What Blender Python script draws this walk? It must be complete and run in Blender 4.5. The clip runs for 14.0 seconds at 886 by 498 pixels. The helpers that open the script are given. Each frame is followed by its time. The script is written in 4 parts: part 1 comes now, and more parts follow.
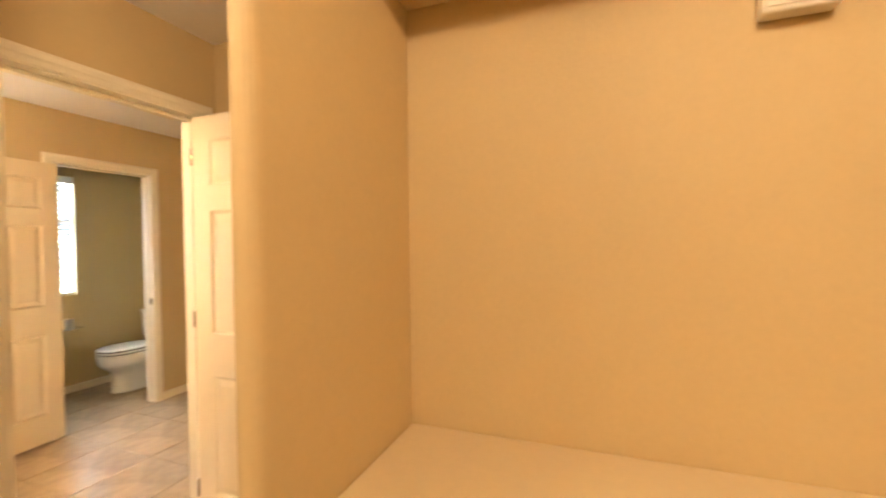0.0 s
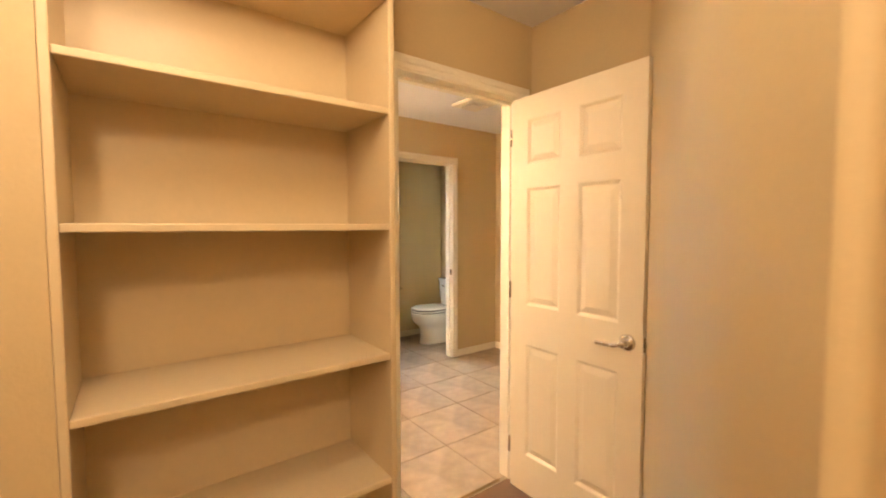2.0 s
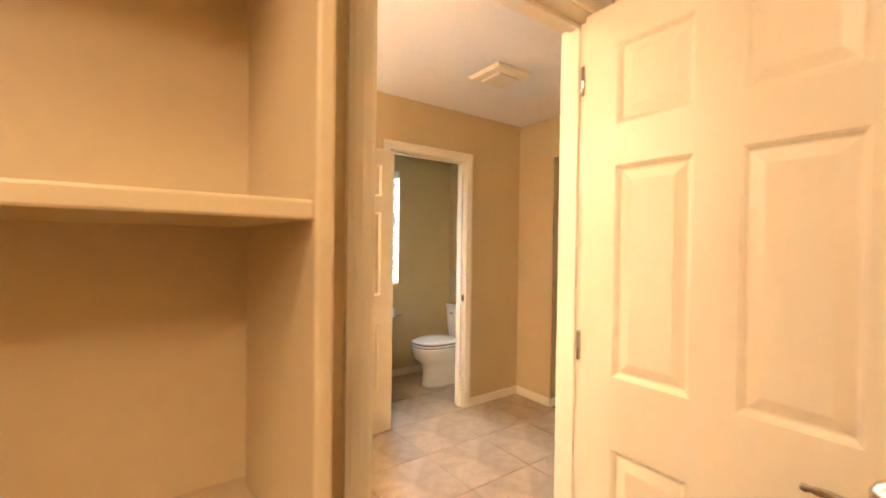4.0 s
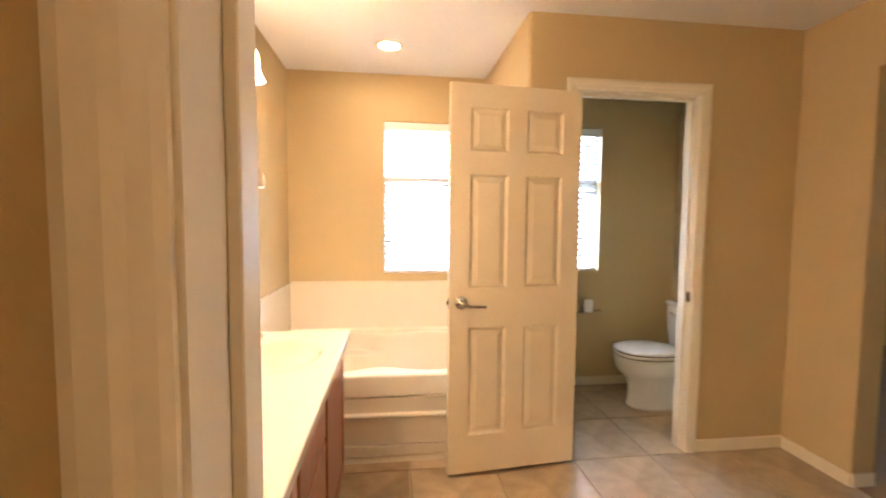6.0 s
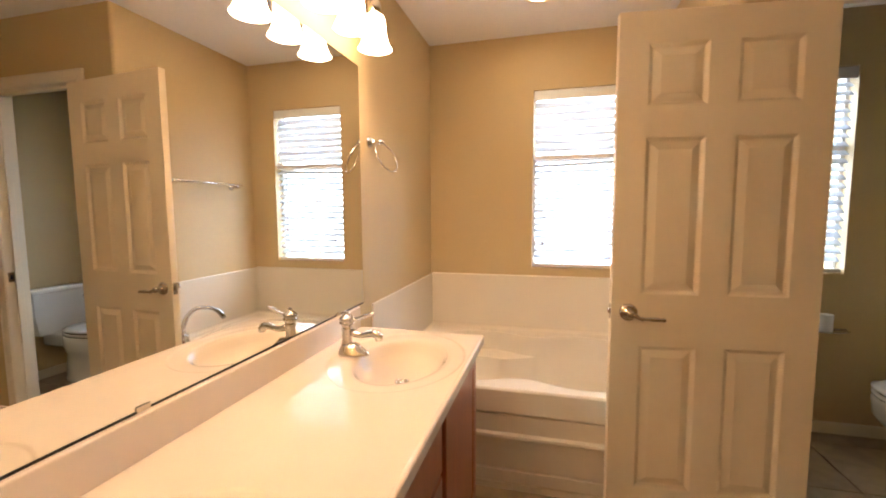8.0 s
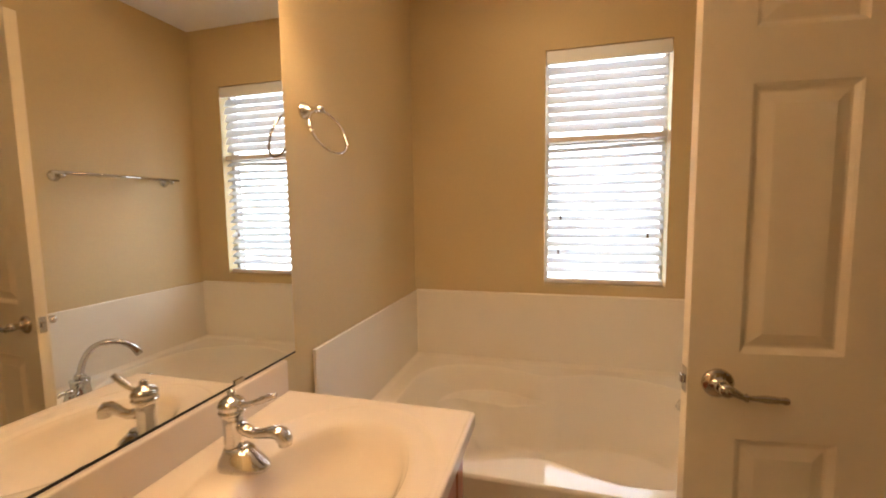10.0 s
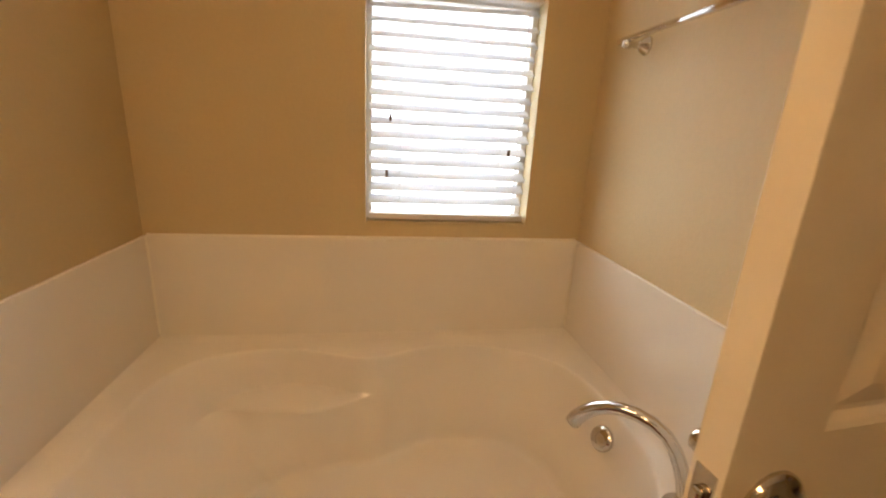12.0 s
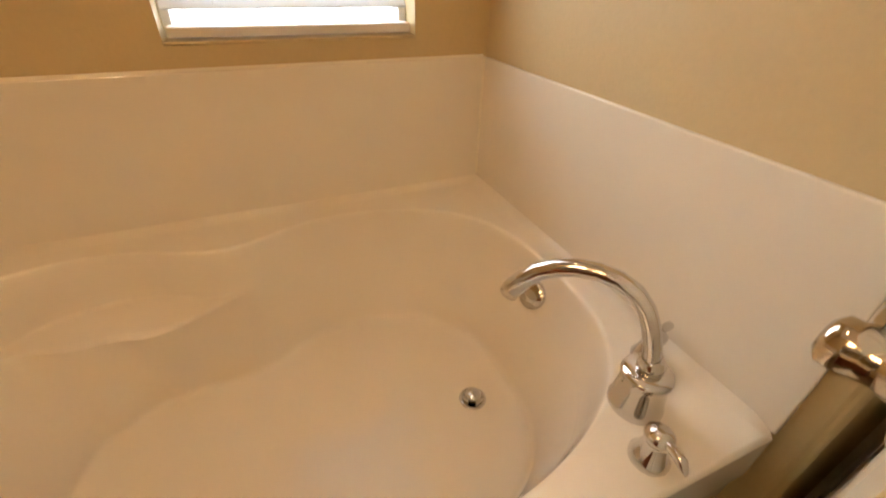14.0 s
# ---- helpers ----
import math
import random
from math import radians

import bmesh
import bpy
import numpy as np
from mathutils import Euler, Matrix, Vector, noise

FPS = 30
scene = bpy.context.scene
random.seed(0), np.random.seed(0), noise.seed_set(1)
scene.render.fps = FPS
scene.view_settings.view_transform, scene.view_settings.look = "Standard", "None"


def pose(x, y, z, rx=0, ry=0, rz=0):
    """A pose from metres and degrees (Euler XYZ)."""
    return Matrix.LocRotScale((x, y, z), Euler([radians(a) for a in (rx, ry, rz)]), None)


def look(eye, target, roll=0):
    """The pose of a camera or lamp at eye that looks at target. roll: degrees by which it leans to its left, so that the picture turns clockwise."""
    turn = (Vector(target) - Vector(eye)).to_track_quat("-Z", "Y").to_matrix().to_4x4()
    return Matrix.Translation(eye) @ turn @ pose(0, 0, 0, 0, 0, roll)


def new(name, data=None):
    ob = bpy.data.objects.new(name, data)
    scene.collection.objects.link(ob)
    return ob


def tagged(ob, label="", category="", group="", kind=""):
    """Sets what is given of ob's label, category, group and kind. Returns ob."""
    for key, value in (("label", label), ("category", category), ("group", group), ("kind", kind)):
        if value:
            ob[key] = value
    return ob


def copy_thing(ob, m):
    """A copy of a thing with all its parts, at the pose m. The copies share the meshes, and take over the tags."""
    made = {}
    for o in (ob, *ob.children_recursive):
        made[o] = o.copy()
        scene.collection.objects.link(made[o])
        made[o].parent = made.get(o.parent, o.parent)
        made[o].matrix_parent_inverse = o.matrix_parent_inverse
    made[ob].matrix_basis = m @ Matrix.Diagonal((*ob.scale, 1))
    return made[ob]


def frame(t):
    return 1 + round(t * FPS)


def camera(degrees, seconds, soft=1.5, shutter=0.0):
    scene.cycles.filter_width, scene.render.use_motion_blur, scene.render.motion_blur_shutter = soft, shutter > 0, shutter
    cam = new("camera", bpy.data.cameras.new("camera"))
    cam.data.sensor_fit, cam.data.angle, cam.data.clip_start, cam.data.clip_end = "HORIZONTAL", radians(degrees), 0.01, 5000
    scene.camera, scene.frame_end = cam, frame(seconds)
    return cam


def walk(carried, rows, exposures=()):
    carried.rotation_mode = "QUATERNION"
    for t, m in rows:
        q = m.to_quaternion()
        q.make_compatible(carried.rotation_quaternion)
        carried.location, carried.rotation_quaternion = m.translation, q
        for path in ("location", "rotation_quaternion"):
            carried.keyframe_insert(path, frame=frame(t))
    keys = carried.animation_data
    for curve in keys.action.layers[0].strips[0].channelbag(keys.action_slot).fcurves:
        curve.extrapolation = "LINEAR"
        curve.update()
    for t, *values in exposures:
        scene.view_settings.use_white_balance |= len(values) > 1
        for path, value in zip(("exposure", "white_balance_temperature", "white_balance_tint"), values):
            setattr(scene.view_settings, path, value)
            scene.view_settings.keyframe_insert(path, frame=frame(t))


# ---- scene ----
cam = camera(93.4, 14.0, soft=1.9, shutter=0.4)
EXPOSURES = [(0.0, 1.05, 6350, 6), (2.0, 1.08, 6100, 8), (4.3, 1.20, 6250, 12), (5.0, 1.13, 6400, 15), (5.5, 0.97, 6350, 14), (6.0, 0.70, 6000, 10), (6.5, 0.38, 5950, 10),
             (7.0, 0.17, 6000, 12), (7.7, -0.05, 6100, 13), (9.8, -0.70, 6900, 13), (11.0, -0.92, 7200, 13), (12.5, -0.98, 7400, 13), (13.4, -0.99, 7550, 13), (14.0, -0.80, 7650, 13)]
PATH = [
    (0, (0.166, 0.632, 1.432), (-0.535, 2.505, 1.392), -0.7),
    (0.5, (0.175, 0.596, 1.427), (-0.945, 2.252, 1.386), -0.9),
    (1, (0.122, 0.541, 1.409), (-1.239, 2.005, 1.349), -0.8),
    (1.5, (0.021, 0.508, 1.399), (-1.481, 1.825, 1.301), 0.1),
    (2, (-0.147, 0.509, 1.398), (-1.743, 1.709, 1.29), -0.1),
    (4.5, (-1.076, 1.216, 1.343), (-2.708, 2.371, 1.353), 1.1),
    (5, (-1.205, 1.359, 1.326), (-2.974, 2.291, 1.274), 2.3),
    (5.5, (-1.313, 1.471, 1.344), (-3.21, 2.098, 1.242), 1.2),
    (6, (-1.413, 1.534, 1.329), (-3.395, 1.77, 1.205), 0.5),
    (6.5, (-1.486, 1.57, 1.312), (-3.482, 1.482, 1.209), 0.9),
    (7, (-1.601, 1.594, 1.319), (-3.563, 1.248, 1.142), -0.0),
    (7.5, (-1.692, 1.595, 1.31), (-3.63, 1.112, 1.141), 0.1),
    (10, (-2.449, 1.523, 1.323), (-4.369, 0.996, 1.134), -0.8),
    (10.5, (-2.672, 1.519, 1.315), (-4.625, 1.151, 1.093), -0.3),
    (11, (-2.89, 1.493, 1.304), (-4.876, 1.431, 1.075), 1.7),
    (11.5, (-3.051, 1.488, 1.273), (-5.017, 1.673, 0.954), 2.6),
    (12, (-3.223, 1.507, 1.246), (-5.123, 1.808, 0.699), 3.0),
    (12.5, (-3.362, 1.538, 1.2), (-5.193, 1.877, 0.471), 1.7),
    (13, (-3.455, 1.575, 1.149), (-5.201, 2.092, 0.323), 2.6),
    (13.5, (-3.504, 1.59, 1.118), (-5.088, 2.295, 0.121), 5.2),
    (14, (-3.512, 1.618, 1.079), (-5.027, 2.294, -0.038), 1.6),
]
walk(cam, [(t, look(eye, target, roll)) for t, eye, target, roll in PATH], EXPOSURES)

# ---- world and large lights ----
world = bpy.data.worlds.new("sky_world")
scene.world = world
world.use_nodes = True
wn = world.node_tree.nodes
sky = wn.new("ShaderNodeTexSky")
sky.sky_type, sky.sun_disc = "NISHITA", False
sky.sun_elevation, sky.sun_rotation = radians(55), radians(60)
world.node_tree.links.new(sky.outputs[0], wn["Background"].inputs[0])
wn["Background"].inputs[1].default_value = 0.12

sun_data = bpy.data.lights.new("sun", "SUN")
sun_data.energy, sun_data.angle, sun_data.color = 3.0, radians(0.6), (1.0, 0.95, 0.88)
sun = new("sun", sun_data)
sun.matrix_world = look((6, 4, 12), (0, 0, 0))

WARM = (1.0, 0.69, 0.405)
WARMER = (1.0, 0.73, 0.47)


def point_lamp(name, place, watts, radius, colour):
    data = bpy.data.lights.new(name, "POINT")
    data.energy, data.shadow_soft_size, data.color = watts, radius, colour
    ob = new(name, data)
    ob.location = place
    return ob


BARS_X, BAR_Z = (-3.197, -2.150), 2.185
BELLS = (-0.192, 0.0, 0.186)
for bar_x, watts in zip(BARS_X, (5.8, 1.4)):
    for bell in BELLS:
        point_lamp("bulb_light", (bar_x + bell, 0.898, 1.995), watts, 0.03, WARM)
CLOSET_LAMPS = ((-0.72, 0.60, 11.5), (0.42, 0.06, 22.5))
for lx, ly, watts in CLOSET_LAMPS:
    point_lamp("closet_light", (lx, ly, 2.27), watts, 0.14, WARMER)

# ---- materials ----


def material(name, colour, rough=0.5, metal=0.0, grain=0.0, scale=60.0, bump=0.0, bump_scale=200.0, stain=0.0,
             stain_scale=2.0, coat=0.0, spec=0.5, vary=0.0):
    """A surface with fine grain, broad stains, relief and a little change from piece to piece."""
    m = bpy.data.materials.new(name)
    m.use_nodes = True
    n, k = m.node_tree.nodes, m.node_tree.links
    b = n["Principled BSDF"]
    b.inputs["Roughness"].default_value = rough
    b.inputs["Metallic"].default_value = metal
    b.inputs["Coat Weight"].default_value = coat
    b.inputs["Coat Roughness"].default_value = 0.05
    b.inputs["Specular IOR Level"].default_value = spec
    b.inputs["Base Color"].default_value = (*colour, 1)
    at = n.new("ShaderNodeTexCoord").outputs["Object"]
    if grain or stain or vary:
        value = n.new("ShaderNodeMath")
        value.operation, value.inputs[0].default_value, value.inputs[1].default_value = "ADD", 1.0, 0.0
        last = value.outputs[0]
        for amount, size in ((grain, scale), (stain, stain_scale)):
            if amount:
                t = n.new("ShaderNodeTexNoise")
                t.inputs["Scale"].default_value, t.inputs["Detail"].default_value = size, 4
                k.new(at, t.inputs["Vector"])
                a = n.new("ShaderNodeMapRange")
                a.inputs["From Min"].default_value, a.inputs["From Max"].default_value = 0.25, 0.75
                a.inputs["To Min"].default_value, a.inputs["To Max"].default_value = -amount, amount
                k.new(t.outputs["Fac"], a.inputs["Value"])
                s = n.new("ShaderNodeMath")
                s.operation = "ADD"
                k.new(last, s.inputs[0]), k.new(a.outputs[0], s.inputs[1])
                last = s.outputs[0]
        if vary:
            info = n.new("ShaderNodeObjectInfo")
            a = n.new("ShaderNodeMapRange")
            a.inputs["To Min"].default_value, a.inputs["To Max"].default_value = -vary, vary
            k.new(info.outputs["Random"], a.inputs["Value"])
            s = n.new("ShaderNodeMath")
            s.operation = "ADD"
            k.new(last, s.inputs[0]), k.new(a.outputs[0], s.inputs[1])
            last = s.outputs[0]
        mix = n.new("ShaderNodeVectorMath")
        mix.operation = "SCALE"
        mix.inputs[0].default_value = colour
        k.new(last, mix.inputs["Scale"])
        k.new(mix.outputs[0], b.inputs["Base Color"])
    if bump:
        t = n.new("ShaderNodeTexNoise")
        t.inputs["Scale"].default_value, t.inputs["Detail"].default_value = bump_scale, 3
        k.new(at, t.inputs["Vector"])
        h = n.new("ShaderNodeBump")
        h.inputs["Strength"].default_value, h.inputs["Distance"].default_value = bump, 0.004
        k.new(t.outputs["Fac"], h.inputs["Height"])
        k.new(h.outputs[0], b.inputs["Normal"])
    return m


def wood(name, dark, light, rough=0.35):
    m = bpy.data.materials.new(name)
    m.use_nodes = True
    n, k = m.node_tree.nodes, m.node_tree.links
    b = n["Principled BSDF"]
    b.inputs["Roughness"].default_value = rough
    tc = n.new("ShaderNodeTexCoord").outputs["Object"]
    mp = n.new("ShaderNodeMapping")
    mp.inputs["Scale"].default_value = (9, 9, 0.8)
    k.new(tc, mp.inputs[0])
    t = n.new("ShaderNodeTexNoise")
    t.inputs["Scale"].default_value, t.inputs["Detail"].default_value, t.inputs["Distortion"].default_value = 3, 6, 1.2
    k.new(mp.outputs[0], t.inputs["Vector"])
    r = n.new("ShaderNodeValToRGB")
    r.color_ramp.elements[0].position, r.color_ramp.elements[0].color = 0.35, (*dark, 1)
    r.color_ramp.elements[1].position, r.color_ramp.elements[1].color = 0.7, (*light, 1)
    k.new(t.outputs["Fac"], r.inputs[0])
    k.new(r.outputs[0], b.inputs["Base Color"])
    h = n.new("ShaderNodeBump")
    h.inputs["Strength"].default_value, h.inputs["Distance"].default_value = 0.15, 0.002
    k.new(t.outputs["Fac"], h.inputs["Height"])
    k.new(h.outputs[0], b.inputs["Normal"])
    return m


def glow(name, colour, strength):
    m = bpy.data.materials.new(name)
    m.use_nodes = True
    b = m.node_tree.nodes["Principled BSDF"]
    b.inputs["Base Color"].default_value = (0.8, 0.8, 0.8, 1)
    b.inputs["Emission Color"].default_value = (*colour, 1)
    b.inputs["Emission Strength"].default_value = strength
    return m


PAINT = material("wall_paint", (0.575, 0.434, 0.230), 0.62, grain=0.02, scale=90, bump=0.14, bump_scale=120, stain=0.025, stain_scale=1.5)
CEIL = material("ceiling_paint", (0.85, 0.84, 0.85), 0.85, grain=0.02, bump=0.4, bump_scale=90)
TRIM = material("white_trim_paint", (0.80, 0.725, 0.58), 0.32, grain=0.012, scale=30, bump=0.05, bump_scale=60)
SHELF = material("shelf_paint", (0.63, 0.495, 0.295), 0.42, grain=0.02, scale=50, bump=0.08, bump_scale=90)
DOOR = material("door_paint", (0.82, 0.705, 0.515), 0.34, grain=0.012, scale=40, bump=0.06, bump_scale=180)
TILE = material("floor_tile", (0.40, 0.296, 0.185), 0.36, grain=0.16, scale=13, stain=0.26, stain_scale=4, bump=0.12, bump_scale=30, vary=0.06)
GROUT = material("grout", (0.29, 0.225, 0.155), 0.9, grain=0.08)
CARPET = material("carpet", (0.22, 0.13, 0.07), 1.0, grain=0.25, scale=220, bump=1.0, bump_scale=420, stain=0.06)
MARBLE = material("cultured_marble", (0.72, 0.61, 0.48), 0.035, grain=0.012, scale=12, spec=0.15)
TUB = material("tub_acrylic", (0.79, 0.715, 0.595), 0.055, grain=0.015, scale=5, stain=0.015, stain_scale=1.2, bump=0.012, bump_scale=9, spec=0.38)
CERAMIC = material("toilet_ceramic", (0.82, 0.80, 0.76), 0.10, coat=0.5)
CHROME = material("polished_chrome", (0.68, 0.66, 0.635), 0.06, 1.0, grain=0.02, scale=20)
NICKEL = material("satin_nickel", (0.62, 0.57, 0.50), 0.09, 1.0, grain=0.03, scale=60)
WOOD = wood("cherry_wood", (0.29, 0.085, 0.030), (0.345, 0.108, 0.039))
DARK = material("dark_gap", (0.03, 0.025, 0.02), 0.8)
BLIND = material("blind_vinyl", (0.80, 0.80, 0.78), 0.4, grain=0.012)
SLATM = bpy.data.materials.new("slat_vinyl")
SLATM.use_nodes = True
sn, sl = SLATM.node_tree.nodes, SLATM.node_tree.links
s_diff, s_tran, s_mix = sn.new("ShaderNodeBsdfDiffuse"), sn.new("ShaderNodeBsdfTranslucent"), sn.new("ShaderNodeMixShader")
s_noise = sn.new("ShaderNodeTexNoise")
s_noise.inputs["Scale"].default_value = 25
s_ramp = sn.new("ShaderNodeValToRGB")
s_ramp.color_ramp.elements[0].color, s_ramp.color_ramp.elements[1].color = (0.77, 0.78, 0.79, 1), (0.80, 0.80, 0.80, 1)
sl.new(s_noise.outputs["Fac"], s_ramp.inputs[0])
sl.new(s_ramp.outputs[0], s_diff.inputs[0]), sl.new(s_ramp.outputs[0], s_tran.inputs[0])
s_mix.inputs[0].default_value = 0.27
sl.new(s_diff.outputs[0], s_mix.inputs[1]), sl.new(s_tran.outputs[0], s_mix.inputs[2])
sl.new(s_mix.outputs[0], sn["Material Output"].inputs[0])
FRAMEW = material("window_vinyl", (0.72, 0.66, 0.58), 0.4)
PLATE = material("switch_plastic", (0.78, 0.72, 0.62), 0.3)
SWITCH = material("tan_switch_plastic", (0.58, 0.465, 0.31), 0.34, grain=0.01)
PAPER = material("tissue_paper", (0.85, 0.83, 0.80), 0.95, bump=0.3, bump_scale=150)
RUBBER = material("tag_brown", (0.20, 0.12, 0.06), 0.7)
STUCCO = material("stucco", (0.45, 0.38, 0.30), 0.95, grain=0.1, bump=0.5, bump_scale=60)
GRAVEL = material("gravel", (0.42, 0.37, 0.31), 1.0, grain=0.3, scale=40, stain=0.1)
SHADE = glow("bell_shade_glass", (1.0, 0.69, 0.405), 25.0)
LENS = glow("can_lens", (1.0, 0.74, 0.47), 95.0)
DOME = glow("closet_dome_glass", (1.0, 0.78, 0.5), 3.0)
DAY = glow("daylight_glow", (0.73, 0.90, 1.11), 20.0)
DAY_FAR = glow("bedroom_daylight_glow", (0.80, 0.92, 1.03), 1.0)

MIRROR = bpy.data.materials.new("mirror_silver")
MIRROR.use_nodes = True
mb = MIRROR.node_tree.nodes["Principled BSDF"]
mb.inputs["Base Color"].default_value = (0.86, 0.87, 0.85, 1)
mb.inputs["Metallic"].default_value, mb.inputs["Roughness"].default_value = 1.0, 0.0
GLASS = bpy.data.materials.new("window_glass")
GLASS.use_nodes = True
gb = GLASS.node_tree.nodes["Principled BSDF"]
gb.inputs["Transmission Weight"].default_value, gb.inputs["Roughness"].default_value, gb.inputs["IOR"].default_value = 1.0, 0.0, 1.05
CLEAR = bpy.data.materials.new("clear_acrylic")
CLEAR.use_nodes = True
cb = CLEAR.node_tree.nodes["Principled BSDF"]
cb.inputs["Transmission Weight"].default_value, cb.inputs["Roughness"].default_value, cb.inputs["IOR"].default_value = 1.0, 0.05, 1.45

# ---- building helpers ----


def thing(name, label, category, m=None, group="", kind=""):
    ob = new(name)
    ob.empty_display_size = 0.1
    if m is not None:
        ob.matrix_world = m
    return tagged(ob, label, category, group, kind)


def part(name, bm, mat, parent=None, label="", smooth=False, m=None):
    """Links a bmesh as one mesh object, under a thing or a part."""
    me = bpy.data.meshes.new(name)
    if smooth:
        for f in bm.faces:
            f.smooth = True
    bm.to_mesh(me)
    bm.free()
    me.materials.append(mat)
    ob = new(name, me)
    if parent is not None:
        ob.parent = parent
    if m is not None:
        ob.matrix_local = m
    if label:
        ob["label"] = label
    return ob


def box(x0, x1, y0, y1, z0, z1, bevel=0.0, seg=2):
    bm = bmesh.new()
    add_box(bm, x0, x1, y0, y1, z0, z1)
    if bevel:
        bmesh.ops.bevel(bm, geom=bm.edges[:], offset=bevel, segments=seg, profile=0.5, affect="EDGES")
    return bm


def add_box(bm, x0, x1, y0, y1, z0, z1):
    x0, x1 = sorted((x0, x1))
    y0, y1 = sorted((y0, y1))
    z0, z1 = sorted((z0, z1))
    v = [bm.verts.new(p) for p in ((x0, y0, z0), (x1, y0, z0), (x1, y1, z0), (x0, y1, z0), (x0, y0, z1), (x1, y0, z1), (x1, y1, z1), (x0, y1, z1))]
    for q in ((0, 3, 2, 1), (4, 5, 6, 7), (0, 1, 5, 4), (1, 2, 6, 5), (2, 3, 7, 6), (3, 0, 4, 7)):
        bm.faces.new([v[i] for i in q])


def loft(rings, cap0=True, cap1=True, close=True):
    bm = bmesh.new()
    vs = [[bm.verts.new(p) for p in r] for r in rings]
    n = len(vs[0])
    for a, b in zip(vs, vs[1:]):
        for i in range(n if close else n - 1):
            j = (i + 1) % n
            bm.faces.new((a[i], a[j], b[j], b[i]))
    if cap0:
        bm.faces.new(vs[0][::-1])
    if cap1:
        bm.faces.new(vs[-1])
    bmesh.ops.recalc_face_normals(bm, faces=bm.faces[:])
    return bm


def turned(profile, n=28, axis="z", at=(0, 0, 0), caps=True):
    """A turned shape from (radius, height) pairs along an axis."""
    rings = []
    for r, h in profile:
        ring = []
        for i in range(n):
            a = 2 * math.pi * i / n
            c, s = r * math.cos(a), r * math.sin(a)
            p = {"z": (c, s, h), "x": (h, c, s), "y": (c, h, s)}[axis]
            ring.append((p[0] + at[0], p[1] + at[1], p[2] + at[2]))
        rings.append(ring)
    return loft(rings, caps, caps)


def tube(points, radii, n=16):
    """A round bar along points, with a radius for each."""
    pts = [Vector(p) for p in points]
    if not isinstance(radii, (list, tuple)):
        radii = [radii] * len(pts)
    rings, ref = [], None
    for i, p in enumerate(pts):
        t = (pts[min(i + 1, len(pts) - 1)] - pts[max(i - 1, 0)]).normalized()
        if ref is None:
            ref = Vector((0, 0, 1)) if abs(t.z) < 0.9 else Vector((1, 0, 0))
        u = t.cross(ref).normalized()
        w = u.cross(t).normalized()
        ref = w
        rings.append([tuple(p + radii[i] * (math.cos(a) * u + math.sin(a) * w)) for a in [2 * math.pi * k / n for k in range(n)]])
    return loft(rings)


def arc(centre, radius, a0, a1, n, plane="yz"):
    out = []
    for i in range(n + 1):
        a = radians(a0 + (a1 - a0) * i / n)
        c, s = radius * math.cos(a), radius * math.sin(a)
        x, y, z = centre
        out.append({"yz": (x, y + c, z + s), "xz": (x + c, y, z + s), "xy": (x + c, y + s, z)}[plane])
    return out


def join(*bms):
    out = bmesh.new()
    for b in bms:
        me = bpy.data.meshes.new("tmp")
        b.to_mesh(me)
        b.free()
        out.from_mesh(me)
        bpy.data.meshes.remove(me)
    return out


def wall(name, label, bm, mat=None):
    return tagged(part(name, bm, mat or PAINT), label, "wall", kind="structure")


# ---- plan ----
H = 2.44
XA, XB = -1.664, -1.790      # closet wall: closet face, bathroom face
XT, XTI = -3.600, -3.715     # toilet wall: bathroom face, inner face
XW = -4.644                  # outer wall, inner face
YV = 0.757                   # vanity wall
YJ0, YJ1 = 2.241, 2.335      # partition between tub and toilet
YR = 3.856                   # wall with the opening
DY0, DY1 = 1.418, 2.146      # closet doorway
TY0, TY1 = 2.515, 3.232      # toilet doorway
DH = 2.048                   # door opening height
W1 = (1.459, 2.028, 0.927, 2.092)
W2 = (2.636, 3.200, 0.938, 2.096)

# ---- walls ----
closet_wall = bmesh.new()
add_box(closet_wall, XB, XA, YV - 0.12, DY0 - 0.018, 0, H)
add_box(closet_wall, XB, XA, DY1 + 0.018, YR + 0.12, 0, H)
add_box(closet_wall, XB, XA, DY0 - 0.018, DY1 + 0.018, DH + 0.018, H)
wall("wall_closet_side", "tan painted wall with the closet doorway through it", closet_wall)

vanity_wall = box(XW - 0.15, XB, YV - 0.12, YV, 0, H)
wall("wall_vanity", "tan painted wall behind the vanity and tub", vanity_wall)

outer = bmesh.new()
for y0, y1, z0, z1 in ((YV, W1[0], 0, H), (W1[1], W2[0], 0, H), (W2[1], YR + 0.12, 0, H), (W1[0], W1[1], 0, W1[2]), (W1[0], W1[1], W1[3], H),
                       (W2[0], W2[1], 0, W2[2]), (W2[0], W2[1], W2[3], H)):
    add_box(outer, XW - 0.15, XW, y0, y1, z0, z1)
wall("wall_outer", "tan painted outer wall with two tall windows", outer)

# partition with a bullnose corner
def bullnose_partition():
    r = 0.02
    pts = [(XT - 0.06, YJ1), (XTI, YJ1), (XW, YJ1), (XW, YJ0), (XT - r, YJ0)]
    pts += [(XT - r + r * math.sin(a), YJ0 + r - r * math.cos(a)) for a in [radians(15 * i) for i in range(1, 7)]]
    pts += [(XT, YJ1)]
    return loft([[(x, y, 0) for x, y in pts], [(x, y, H) for x, y in pts]])


